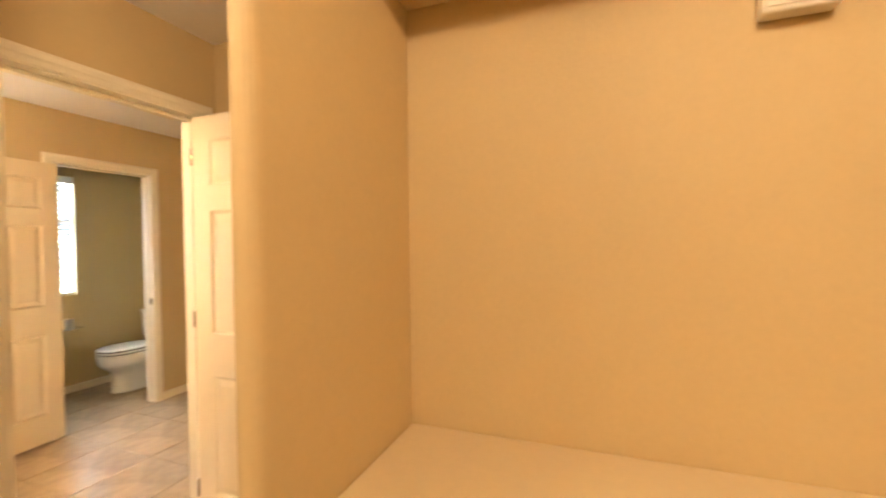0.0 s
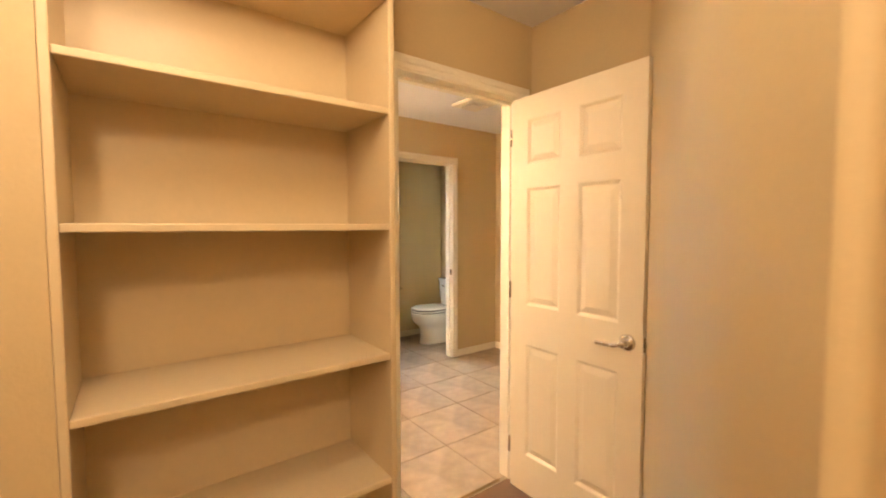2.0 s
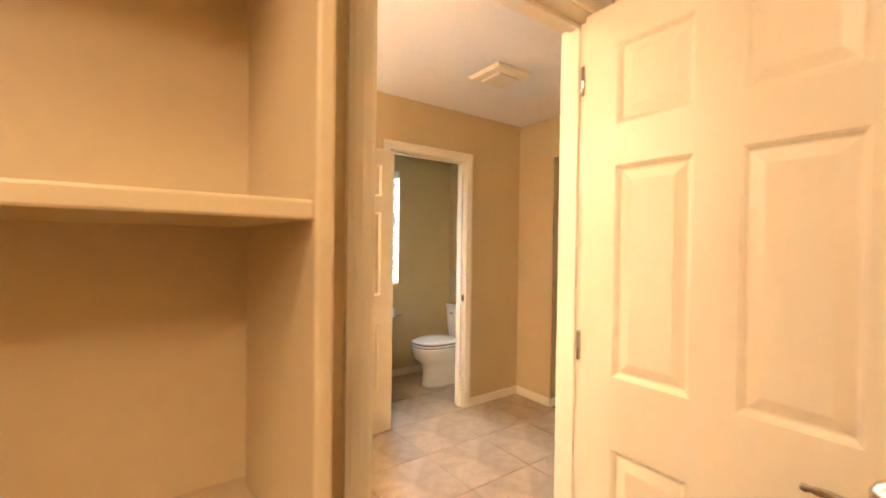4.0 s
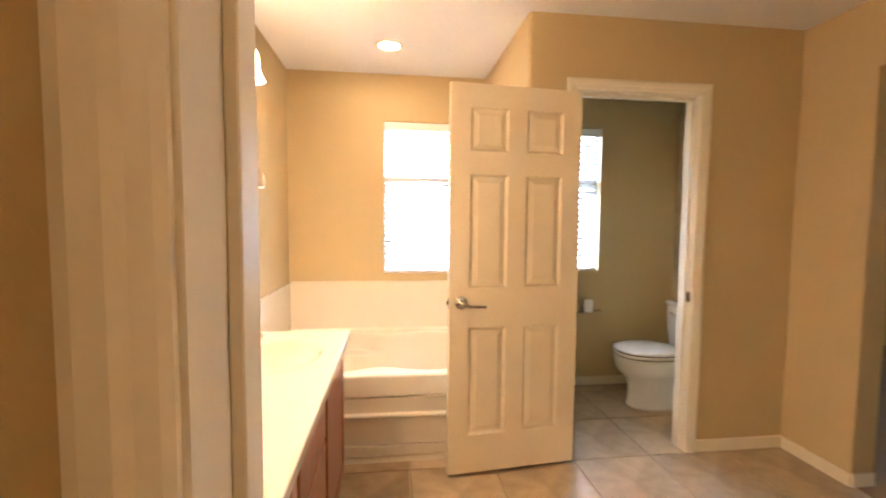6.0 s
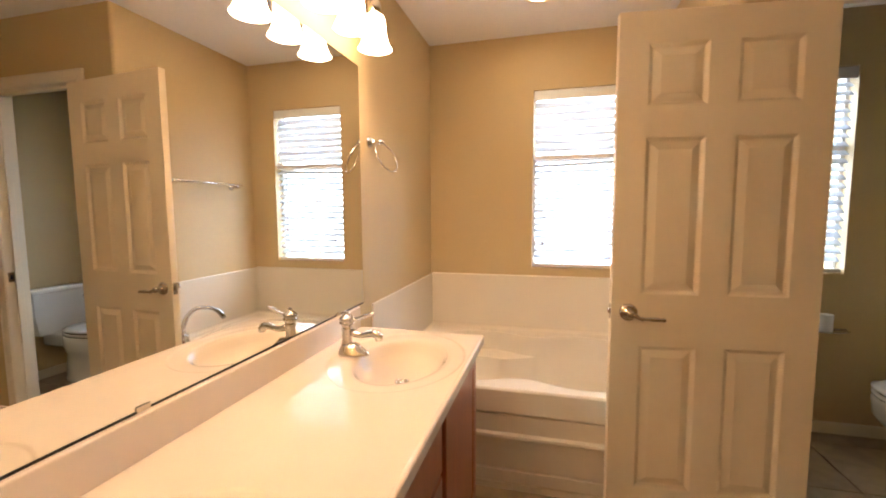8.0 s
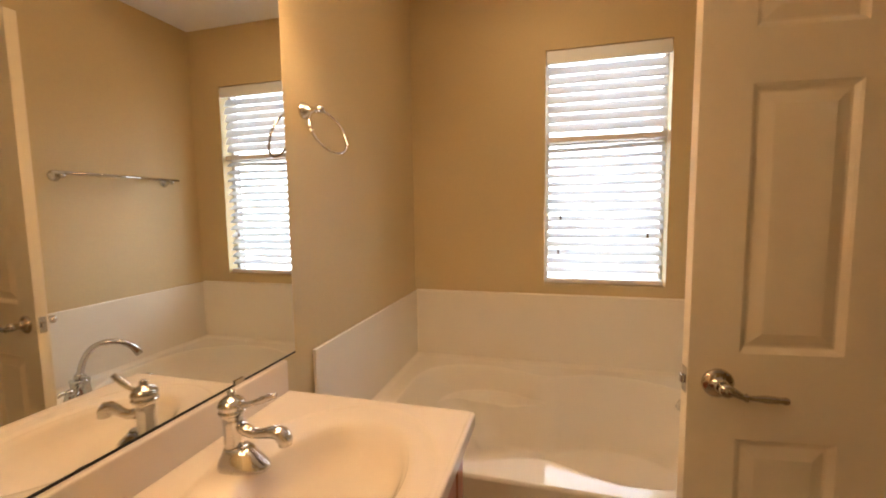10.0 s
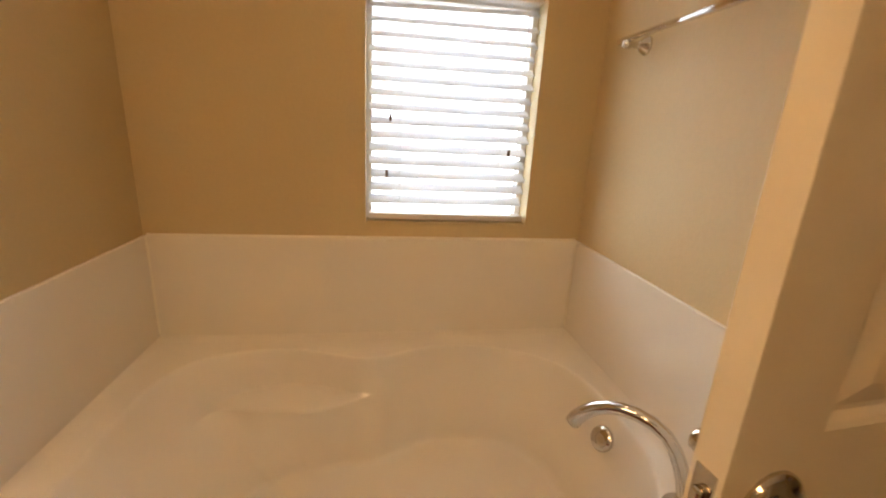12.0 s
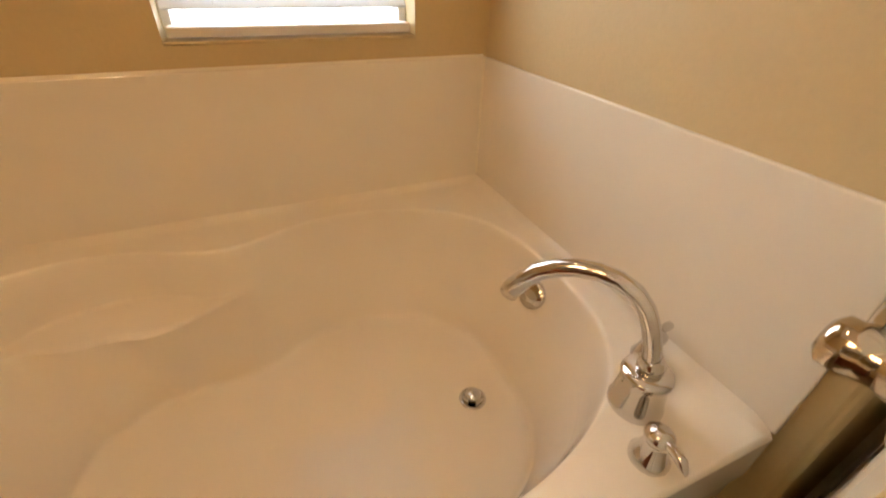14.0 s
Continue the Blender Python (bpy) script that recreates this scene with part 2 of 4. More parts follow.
wall("wall_tub_partition", "tan painted partition beside the tub with a rounded corner", bullnose_partition())
toilet_wall = bmesh.new()
add_box(toilet_wall, XTI, XT, YJ1, TY0 - 0.018, 0, H)
add_box(toilet_wall, XTI, XT, TY1 + 0.018, YR, 0, H)
add_box(toilet_wall, XTI, XT, TY0 - 0.018, TY1 + 0.018, DH + 0.018, H)
wall("wall_toilet", "tan painted wall with the toilet room doorway", toilet_wall)
OX0, OX1, OZ = -3.208, -2.25, 2.10
side = bmesh.new()
add_box(side, XW - 0.15, OX0, YR, YR + 0.13, 0, H)
add_box(side, OX1, XB, YR, YR + 0.13, 0, H)
add_box(side, OX0, OX1, YR, YR + 0.13, OZ, H)
wall("wall_bedroom_side", "tan painted wall with a plain uncased opening to the bedroom", side)

# closet walls
CX1 = 1.25
wall("wall_closet_right", "tan painted closet wall behind the open door", box(XA, -1.02, 2.236, 2.36, 0, H))
AR = Vector((-0.225, 1.00))
AL = Vector((-1.035, 2.236))
def angled_wall():
    d = (AL - AR).normalized()
    nrm = Vector((d.y, -d.x))
    if nrm.x < 0:
        nrm = -nrm
    r = 0.02
    p = [AL, AL + Vector((0.0, 0.12)), Vector((-0.10, 1.50)), Vector((-0.205, 1.50)), Vector((-0.205, 1.0 + r))]
    for i in range(1, 7):
        a = radians(20 * i)
        p.append(Vector((-0.205 - r + r * math.cos(a), 1.0 + r - r * math.sin(a))))
    return loft([[(q.x, q.y, 0) for q in p], [(q.x, q.y, H) for q in p]])


wall("wall_closet_angled", "tan painted angled closet wall with a rounded corner", angled_wall())
NY = 1.425
wall("wall_niche_back", "tan painted back wall of the closet niche", box(-0.205, CX1, NY, NY + 0.12, 0, H))
wall("wall_closet_end", "tan painted end wall of the closet", box(CX1, CX1 + 0.12, -1.0, NY + 0.12, 0, H))
wall("wall_closet_back", "tan painted back wall of the closet", box(-1.45, CX1 + 0.12, -1.12, -1.0, 0, H))
SX0, SX1 = -1.657, -1.326
SY0, SY1 = 0.392, 1.183
wall("wall_beside_shelves", "tan painted wall beside the built-in shelves", box(XA, SX1, -1.0, SY0 - 0.02, 0, H))

# bedroom beyond the opening
bed = bmesh.new()
add_box(bed, -6.2, -6.08, YR + 0.13, 7.0, 0, H)
add_box(bed, 0.5, 0.62, YR + 0.13, 7.0, 0, H)
add_box(bed, -6.2, -4.2, 7.0, 7.12, 0, H)
add_box(bed, -2.8, 0.62, 7.0, 7.12, 0, H)
add_box(bed, -4.2, -2.8, 7.0, 7.12, 0, 0.9)
add_box(bed, -4.2, -2.8, 7.0, 7.12, 2.1, H)
add_box(bed, -6.2, XW - 0.15, YR, YR + 0.13, 0, H)
add_box(bed, XB, 0.62, YR, YR + 0.13, 0, H)
wall("wall_bedroom", "tan painted bedroom walls beyond the opening", bed)

# ---- ceilings and floors ----
def ceiling(name, x0, x1, y0, y1):
    return tagged(part(name, box(x0, x1, y0, y1, H, H + 0.1), CEIL), "white painted lightly textured flat ceiling", "ceiling", kind="structure")


ceiling("ceiling_bathroom", XW - 0.15, XB, YV - 0.12, YR + 0.13)
tagged(part("ceiling_closet", box(XB, CX1 + 0.12, -1.12, 2.36, H, H + 0.1), CEIL), "flat closet ceiling in off-white paint", "ceiling", kind="structure")
ceiling("ceiling_bedroom", -6.2, 0.62, YR + 0.13, 7.12)

floor_bath = tagged(part("floor_bathroom", box(XW - 0.15, -1.735, YV - 0.12, YR + 0.02, -0.1, -0.004), GROUT), "beige stone-look floor tiles with brown grout", "floor", kind="structure")
tagged(part("floor_closet", box(-1.735, CX1 + 0.12, -1.12, 2.36, -0.1, 0.004), CARPET), "brown cut-pile closet carpet", "carpet", kind="structure")
tagged(part("floor_bedroom", box(-6.2, 0.62, YR + 0.02, 7.12, -0.1, 0.004), CARPET), "brown cut-pile bedroom carpet", "carpet", kind="structure")
tagged(part("threshold_strip", box(-1.752, -1.722, DY0, DY1, -0.004, 0.010, 0.004), NICKEL), "thin metal strip between tile and carpet", "threshold", kind="structure")

# ---- trim ----
def baseboard(x0, x1, y0, y1):
    ob = part("baseboard", box(x0, x1, y0, y1, 0, 0.072, 0.004, 2), TRIM)
    return tagged(ob, "low white painted baseboard", "baseboard", kind="structure")


baseboard(XT, XT + 0.012, TY1 + 0.06, YR)
baseboard(XT + 0.012, OX0, YR - 0.012, YR)
baseboard(OX0, OX0 + 0.012, YR, YR + 0.13)
baseboard(XW, XW + 0.012, YJ1, YR)
baseboard(XW + 0.012, XTI, YJ1, YJ1 + 0.012)
baseboard(XW + 0.012, XTI, YR - 0.012, YR)
baseboard(XB - 0.012, XB, DY1 + 0.06, YR)
baseboard(OX1, XB - 0.012, YR - 0.012, YR)
baseboard(XA + 0.012, -1.02, 2.224, 2.236)
baseboard(XA, XA + 0.012, DY1 + 0.06, 2.224)


def casing_profile(w, d):
    return [(0, 0), (0, d * 0.45), (w * 0.12, d * 0.62), (w * 0.35, d * 0.70), (w * 0.5, d * 0.98), (w * 0.8, d), (w, d * 0.7), (w, 0)]


def casing(name, xface, out, y0, y1, top, w=0.057, d=0.016):
    """Moulded casing round an opening in a wall that faces along x; out is +1 or -1. Three mitred lengths in one trim set."""
    th = thing(name, "white painted moulded door casing", "door trim", kind="structure")
    prof = casing_profile(w, d)
    y0, y1, top = y0 - 0.005, y1 + 0.005, top + 0.005
    for side_y, sgn in ((y0, -1), (y1, 1)):
        rings = [[(xface + out * h, side_y + sgn * o, 0) for o, h in prof], [(xface + out * h, side_y + sgn * o, top + o) for o, h in prof]]
        part("side_casing", loft(rings), TRIM, th)
    rings = [[(xface + out * h, y0 - o, top + o) for o, h in prof], [(xface + out * h, y1 + o, top + o) for o, h in prof]]
    part("head_casing", loft(rings), TRIM, th)
    return th


def jamb(name, xa, xb, y0, y1, top, stop_x):
    th = thing(name, "white painted door jamb with stop", "door frame", kind="structure")
    x0, x1 = sorted((xa, xb))
    part("side_jamb", box(x0 - 0.002, x1 + 0.002, y0 - 0.018, y0, 0, top), TRIM, th)
    part("side_jamb", box(x0 - 0.002, x1 + 0.002, y1, y1 + 0.018, 0, top), TRIM, th)
    part("head_jamb", box(x0 - 0.002, x1 + 0.002, y0 - 0.018, y1 + 0.018, top, top + 0.018), TRIM, th)
    for ya, yb in ((y0, y0 + 0.011), (y1 - 0.011, y1)):
        part("door_stop", box(stop_x, stop_x + 0.035, ya, yb, 0, top - 0.011, 0.002), TRIM, th)
    part("door_stop", box(stop_x, stop_x + 0.035, y0, y1, top - 0.016, top, 0.002), TRIM, th)
    return th


casing("trim_closet_inside", XA, 1, DY0, DY1, DH)
casing("trim_closet_outside", XB, -1, DY0, DY1, DH, d=0.020)
jamb("frame_closet", XB, XA, DY0, DY1, DH, XB + 0.035)
casing("trim_toilet_outside", XT, 1, TY0, TY1, DH)
casing("trim_toilet_inside", XTI, -1, TY0, TY1, DH)
jt = jamb("frame_toilet", XTI, XT, TY0, TY1, DH, XTI + 0.035)
part("strike_plate", box(XT - 0.045, XT - 0.012, TY1 - 0.003, TY1 - 0.0005, 0.885, 0.945, 0.0008, 1), NICKEL, jt, "satin nickel strike plate")
# no hole is cut: a near-black slab paints the shade inside it
part("strike_hole", box(XT - 0.036, XT - 0.022, TY1 - 0.0042, TY1 - 0.003, 0.90, 0.93), DARK, jt)

# ---- doors ----
LW, LT, LH = 0.711, 0.035, 2.03


def panel_face(bm, y, sgn):
    """One face of a six-panel leaf at y, with moulded sunk and raised panels; the leaf runs along x from 0 to LW."""
    cols = ((0.145 * LW, 0.432 * LW), (0.568 * LW, 0.855 * LW))
    rows = ((0.100 * LH, 0.386 * LH), (0.486 * LH, 0.777 * LH), (0.833 * LH, 0.944 * LH))
    xs = sorted({0, LW, *[c for p in cols for c in p]})
    zs = sorted({0, LH, *[r for p in rows for r in p]})
    def quad(p):
        vs = [bm.verts.new((a, y - sgn * d, c)) for a, d, c in p]
        bm.faces.new(vs if sgn < 0 else vs[::-1])
    for xa, xb in zip(xs, xs[1:]):
        for za, zb in zip(zs, zs[1:]):
            if (xa, xb) in cols and (za, zb) in rows:
                steps = ((0, 0), (0.002, 0.0012), (0.006, 0.0032), (0.013, 0.0098), (0.018, 0.0105), (0.042, 0.0032), (0.045, 0.0024))
                for (i0, d0), (i1, d1) in zip(steps, steps[1:]):
                    quad(((xa + i0, d0, za + i0), (xb - i0, d0, za + i0), (xb - i1, d1, za + i1), (xa + i1, d1, za + i1)))
                    quad(((xb - i0, d0, za + i0), (xb - i0, d0, zb - i0), (xb - i1, d1, zb - i1), (xb - i1, d1, za + i1)))
                    quad(((xb - i0, d0, zb - i0), (xa + i0, d0, zb - i0), (xa + i1, d1, zb - i1), (xb - i1, d1, zb - i1)))
                    quad(((xa + i0, d0, zb - i0), (xa + i0, d0, za + i0), (xa + i1, d1, za + i1), (xa + i1, d1, zb - i1)))
                i1, d1 = steps[-1]
                quad(((xa + i1, d1, za + i1), (xb - i1, d1, za + i1), (xb - i1, d1, zb - i1), (xa + i1, d1, zb - i1)))
            else:
                quad(((xa, 0, za), (xb, 0, za), (xb, 0, zb), (xa, 0, zb)))


def lever(leaf, y, sgn, x):
    """A turned rose with a shapely lever that points to the hinge."""
    z = 0.915
    rose = part("rose", turned([(0.034, 0), (0.034, 0.004), (0.030, 0.009), (0.022, 0.012), (0.015, 0.014), (0.012, 0.026), (0.013, 0.034), (0.015, 0.038), (0.015, 0.048), (0.010, 0.052)], 28, "y"), NICKEL, leaf, "satin nickel rose", True,
                pose(x, y, z) @ (pose(0, 0, 0) if sgn > 0 else pose(0, 0, 0, 180)))
    yy = y + sgn * 0.042
    run = ((0.0, 0.0), (0.014, 0.003), (0.026, 0.010), (0.034, 0.0135), (0.040, 0.0145), (0.0445, 0.0145), (0.058, 0.0145), (0.078, 0.015), (0.098, 0.016), (0.106, 0.0165), (0.113, 0.0168), (0.120, 0.017), (0.123, 0.017))
    pts = [(x - a, yy, z - d) for a, d in run]
    part("lever", tube(pts, [0.011, 0.010, 0.0078, 0.0068, 0.0100, 0.0056, 0.0062, 0.0088, 0.0078, 0.0056, 0.0086, 0.0072, 0.002]), NICKEL, leaf, "satin nickel lever handle", True)


def door(name, label, m):
    """A six-panel leaf: hinge edge at x = 0, faces at y = 0 and y = LT."""
    th = thing(name, label, "door", m, kind="structure")
    bm = bmesh.new()
    panel_face(bm, 0, -1)
    panel_face(bm, LT, 1)
    for p in (((0, 0, 0), (0, 0, LH), (0, LT, LH), (0, LT, 0)), ((LW, 0, 0), (LW, LT, 0), (LW, LT, LH), (LW, 0, LH)), ((0, 0, LH), (LW, 0, LH), (LW, LT, LH), (0, LT, LH)), ((0, 0, 0), (0, LT, 0), (LW, LT, 0), (LW, 0, 0))):
        bm.faces.new([bm.verts.new(q) for q in p])
    bmesh.ops.remove_doubles(bm, verts=bm.verts[:], dist=0.0002)
    bmesh.ops.recalc_face_normals(bm, faces=bm.faces[:])
    leaf = part("leaf", bm, DOOR, th, "white six-panel door leaf")
    lever(leaf, LT, 1, LW - 0.062)
    lever(leaf, 0, -1, LW - 0.062)
    part("latch_plate", box(LW, LW + 0.0015, 0.006, LT - 0.006, 0.885, 0.945), NICKEL, leaf)
    part("latch_bolt", box(LW, LW + 0.010, 0.012, LT - 0.012, 0.905, 0.925, 0.003), NICKEL, leaf)
    return th


def hinges(th, y):
    for z in (0.22, 1.055, 1.84):
        part("hinge", turned([(0.004, -0.044), (0.0065, -0.040), (0.0065, 0.040), (0.004, 0.044)], 14), NICKEL, th, "satin nickel hinge", True, pose(-0.004, y, z))


# closet door: open at a right angle into the closet; its face towards the camera is at y = 2.105
d1 = door("door_1", "white six-panel closet door standing open against the wall", pose(-1.679, 2.112, 0.012, 0, 0, -0.5))
hinges(d1, -0.004)
# toilet door: folded back past the partition corner
d2 = door("door_2", "white six-panel toilet room door folded open past the tub", pose(-3.552, 2.522, 0.022, 0, 0, -84.5) @ pose(0, -LT, 0) @ Matrix.Diagonal((1, 1, 0.986, 1)))
hinges(d2, -0.002)

# ---- windows and blinds ----
def window(name, w):
    y0, y1, z0, z1 = w
    th = thing(name, "tall single-hung window with light vinyl frame", "window", kind="structure")
    xo, xi = XW - 0.13, XW - 0.075
    f = 0.020
    part("window_frame", join(box(xo, xi, y0, y0 + f, z0, z1, 0.003), box(xo, xi, y1 - f, y1, z0, z1, 0.003), box(xo, xi, y0 + f, y1 - f, z0, z0 + f, 0.003), box(xo, xi, y0 + f, y1 - f, z1 - f, z1, 0.003)), FRAMEW, th)
    part("meeting_rail", box(xo + 0.004, xi + 0.006, y0 + f, y1 - f, 1.640, 1.685, 0.003), FRAMEW, th)
    for za, zb in ((z0 + f, 1.640), (1.685, z1 - f)):
        g = part("pane", box(xo + 0.024, xo + 0.028, y0 + f, y1 - f, za, zb), GLASS, th)
        g.visible_shadow = False
    # painted drywall sill with soft corners
    part("window_sill", box(XW - 0.074, XW + 0.004, y0 + 0.001, y1 - 0.001, z0 + 0.001, z0 + 0.008, 0.003), PAINT, th)
    return th


window("window_1", W1)
window("window_2", W2)

def slat_mesh(half):
    rings = []
    for y in (-half, half):
        top = [(-0.024 + 0.048 * i / 6, y, 0.0022 * (1 - (2 * i / 6 - 1) ** 2) + 0.0014) for i in range(7)]
        low = [(x, yy, z - 0.0028) for x, yy, z in reversed(top)]
        rings.append(top + low)
    bm = loft(rings)
    me = bpy.data.meshes.new("slat")
    bm.to_mesh(me)
    bm.free()
    me.materials.append(SLATM)
    return me


def blind(w, split, tags=()):
    """A faux-wood blind in the reveal: the front one hangs to the bar at split, a second set of slats goes on below it."""
    y0, y1, z0, z1 = w
    th = thing("window_blind", "white horizontal slat blind with open slats, in the window reveal", "blind", pose(XW - 0.036, (y0 + y1) / 2, z0))
    half, h = (y1 - y0) / 2 - 0.010, z1 - z0
    part("valance", box(0.024, 0.034, -half - 0.006, half + 0.006, h - 0.066, h - 0.004, 0.003), BLIND, th)
    part("head_rail", box(-0.026, 0.023, -half, half, h - 0.052, h - 0.006, 0.002), BLIND, th)
    me = slat_mesh(half - 0.004)
    def slat(x, z, tilt, k, skew=0.0):
        s = new("slat", me)
        s.parent = th
        s.matrix_local = pose(x, 0.004 * math.sin(k * 1.7), z, 0.22 * math.sin(k * 1.3) + skew, tilt + 0.6 * math.sin(k * 2.1), 0)
    z, k = h - 0.092, 0
    stop = split - z0 + 0.022 if split else 0.05
    while z > stop:
        slat(0.0, z, 67 if split else 38, k)
        z -= 0.0465
        k += 1
    if split:
        z, skew = split - z0 - 0.046, 1.5
        while z > 0.048:
            slat(-0.004, z, 30, k, skew)
            skew *= 0.45
            z -= 0.0435
            k += 1
        part("middle_rail", box(-0.024, 0.026, -half, half, split - z0 - 0.014, split - z0 + 0.012, 0.004), FRAMEW, th, "beige blind rail across the middle")
    part("bottom_rail", box(-0.024, 0.026, -half, half, 0.013, 0.034, 0.004), FRAMEW, th, "beige bottom rail")
    for y in (-half * 0.62, half * 0.62):
        part("ladder_cord", tube([(0.027, y, 0.03), (0.027, y, h - 0.06)], 0.0008, 6), BLIND, th)
        if split:
            part("cord_button", turned([(0.004, 0), (0.004, 0.003), (0.002, 0.004)], 10, "x"), BLIND, th, "", True, pose(0.026, y, split - z0))
    for y, zc in tags:
        part("tassel", turned([(0.002, 0.016), (0.0045, 0.010), (0.005, -0.008), (0.003, -0.014)], 10), RUBBER, th, "small brown cord tassel", True, pose(0.031, y, zc))
        part("pull_cord", tube([(0.030, y, zc + 0.014), (0.029, y, h - 0.07)], 0.0007, 6), BLIND, th)
    return th


blind(W1, 1.662, ((-0.205, 0.352), (-0.215, 0.170), (0.200, 0.252)))
blind(W2, 0)

# ---- outside ----
# glowing panel stands in for the blown-out daylight behind both blinds
tagged(part("backdrop", box(-9.05, -9.0, -12, 16, -1, 9), DAY), "glowing panel for the washed-out daylight outside the windows", "sky", kind="structure")
# unseen glowing panel, added so that daylight reaches the bedroom opening
tagged(part("backdrop", box(-12, 8, 10.0, 10.05, -1, 9), DAY_FAR), "unseen glowing panel added for daylight outside the bedroom", "sky", kind="structure")
tagged(part("ground", box(-400, 400, -400, 400, -0.4, -0.12), GRAVEL), "pale gravel ground outside the house", "ground", kind="structure")

# ---- tub ----
TX0, TX1 = XW + 0.004, -3.645
TY_0, TY_1 = YV + 0.004, YJ0 - 0.004
DZ = 0.505
TCX, TCY = -4.130, 1.515


def tub_outline(n, grow=0.0, square=4.4):
    """The hourglass rim of the basin: two round lobes with a waist between."""
    out = []
    for i in range(n):
        a = 2 * math.pi * i / n
        c, s = math.cos(a), math.sin(a)
        k = 2.9 if s > 0 else square
        r = (abs(c / 0.432) ** k + abs(s / 0.655) ** k) ** (-1 / k)
        x, y = r * c, r * s
        waist = 0.084 * math.exp(-((y + 0.045) / 0.17) ** 2)
        x -= math.copysign(waist, c) * min(1, abs(c) * 2.5)
        l = math.hypot(x, y)
        out.append((TCX + x * (1 + grow / l), TCY + y * (1 + grow / l)))
    return out


def bathtub():
    th = thing("bathtub", "cream acrylic garden tub with shaped basin and stepped apron", "bathtub", pose(0, 0, 0))
    n = 256
    def deck_edge(inset_wall, inset_front, z):
        x0, x1, y0, y1 = TX0 + inset_wall, TX1 - inset_front, TY_0 + inset_wall, TY_1 - inset_wall
        ring = []
        for i in range(n):
            a = 2 * math.pi * i / n
            c, s = math.cos(a), math.sin(a)
            tx = ((x1 if c > 0 else x0) - TCX) / c if abs(c) > 1e-6 else 1e9
            ty = ((y1 if s > 0 else y0) - TCY) / s if abs(s) > 1e-6 else 1e9
            t = min(tx, ty)
            ring.append([TCX + t * c, TCY + t * s, z])
        for qx in (x0, x1):
            for qy in (y0, y1):
                j = min(range(n), key=lambda q: (ring[q][0] - qx) ** 2 + (ring[q][1] - qy) ** 2)
                ring[j][0], ring[j][1] = qx, qy
        front = x1 - 0.001
        return [(x, y, zz if x < front else min(zz, DZ - (0.012 if inset_front == 0 else 0.0))) for x, y, zz in ring]
    rings = [deck_edge(0.0, 0.0, DZ + 0.022), deck_edge(0.012, 0.003, DZ + 0.012), deck_edge(0.022, 0.008, DZ + 0.003), deck_edge(0.036, 0.016, DZ)]
    for g, z in ((0.010, 0.0), (0.004, -0.0008), (0.0005, -0.0035), (-0.002, -0.009), (-0.005, -0.020), (-0.010, -0.04), (-0.016, -0.07), (-0.024, -0.105), (-0.0265, -0.114), (-0.0275, -0.1180), (-0.028, -0.1195), (-0.0283, -0.1208), (-0.0287, -0.1222), (-0.0292, -0.1240), (-0.030, -0.1275), (-0.032, -0.134), (-0.042, -0.165), (-0.054, -0.20), (-0.068, -0.24), (-0.078, -0.275),
                 (-0.0865, -0.307), (-0.0895, -0.319), (-0.0945, -0.3275), (-0.102, -0.3315), (-0.112, -0.333), (-0.130, -0.334), (-0.18, -0.337), (-0.22, -0.338), (-0.235, -0.3385)):
        ring = []
        for x, y in tub_outline(n, g, 4.4 - 2.1 * min(1.0, max(0.0, -z) / 0.30)):
            fade = max(0.0, min(1.0, (g + 0.235) / 0.13))
            # moulded arm rests towards one end, and a sloped back rest
            low = max(0.0, min(1.0, (-0.1182 - z) / 0.0055))
            low = low * low * (3 - 2 * low) * (1.0 - 0.45 * max(0.0, min(1.0, (-0.124 - z) / 0.21)))
            rise, fall = max(0.0, min(1.0, (y - 0.86) / 0.28)), max(0.0, min(1.0, (1.50 - y) / 0.24))
            arm = rise * rise * (3 - 2 * rise) * fall * fall * (3 - 2 * fall) * low * fade * max(0.0, min(1.0, (abs(x - TCX) - 0.06) / 0.20)) * (0.84 + 0.16 * (y - 1.05) / 0.25)
            x2 = x + (0.148 * arm if x < TCX else -0.148 * arm)
            slope = max(0.0, -z) * 0.55 * max(0.0, min(1.0, (1.30 - y) / 0.40))
            ring.append((x2, y + slope, DZ + z))
        rings.append(ring)
    part("shell", loft(rings, False, True), TUB, th, "cream acrylic tub shell", True)
    prof = [(0, DZ - 0.012), (-0.001, 0.392), (-0.003, 0.388), (-0.014, 0.385), (-0.014, 0.380), (-0.008, 0.376), (-0.012, 0.292), (-0.006, 0.287), (0.000, 0.282), (0.001, 0.270), (-0.004, 0.264), (-0.016, 0.259), (-0.022, 0.114), (-0.030, 0.110), (-0.030, 0.105), (-0.020, 0.100), (-0.024, 0.044), (-0.036, 0.040), (-0.036, 0.034), (-0.030, 0.030), (-0.030, 0.0), (-0.056, 0.0), (-0.056, DZ - 0.012)]
    rings = []
    for i in range(41):
        rings.append([(TX1 + x, TY_0 + (TY_1 - TY_0) * i / 40, z) for x, z in prof])
    part("apron", loft(rings), TUB, th, "stepped cream apron with moulded ridges")
    part("drain", join(turned([(0.034, 0), (0.034, 0.002), (0.029, 0.004), (0.026, 0.003), (0.026, -0.004)], 28), turned([(0.006, -0.004), (0.006, 0.010), (0.019, 0.012), (0.021, 0.018), (0.014, 0.023), (0.005, 0.025)], 24)), CHROME, th, "chrome pop-up drain", True, pose(-4.090, 1.970, DZ - 0.335))
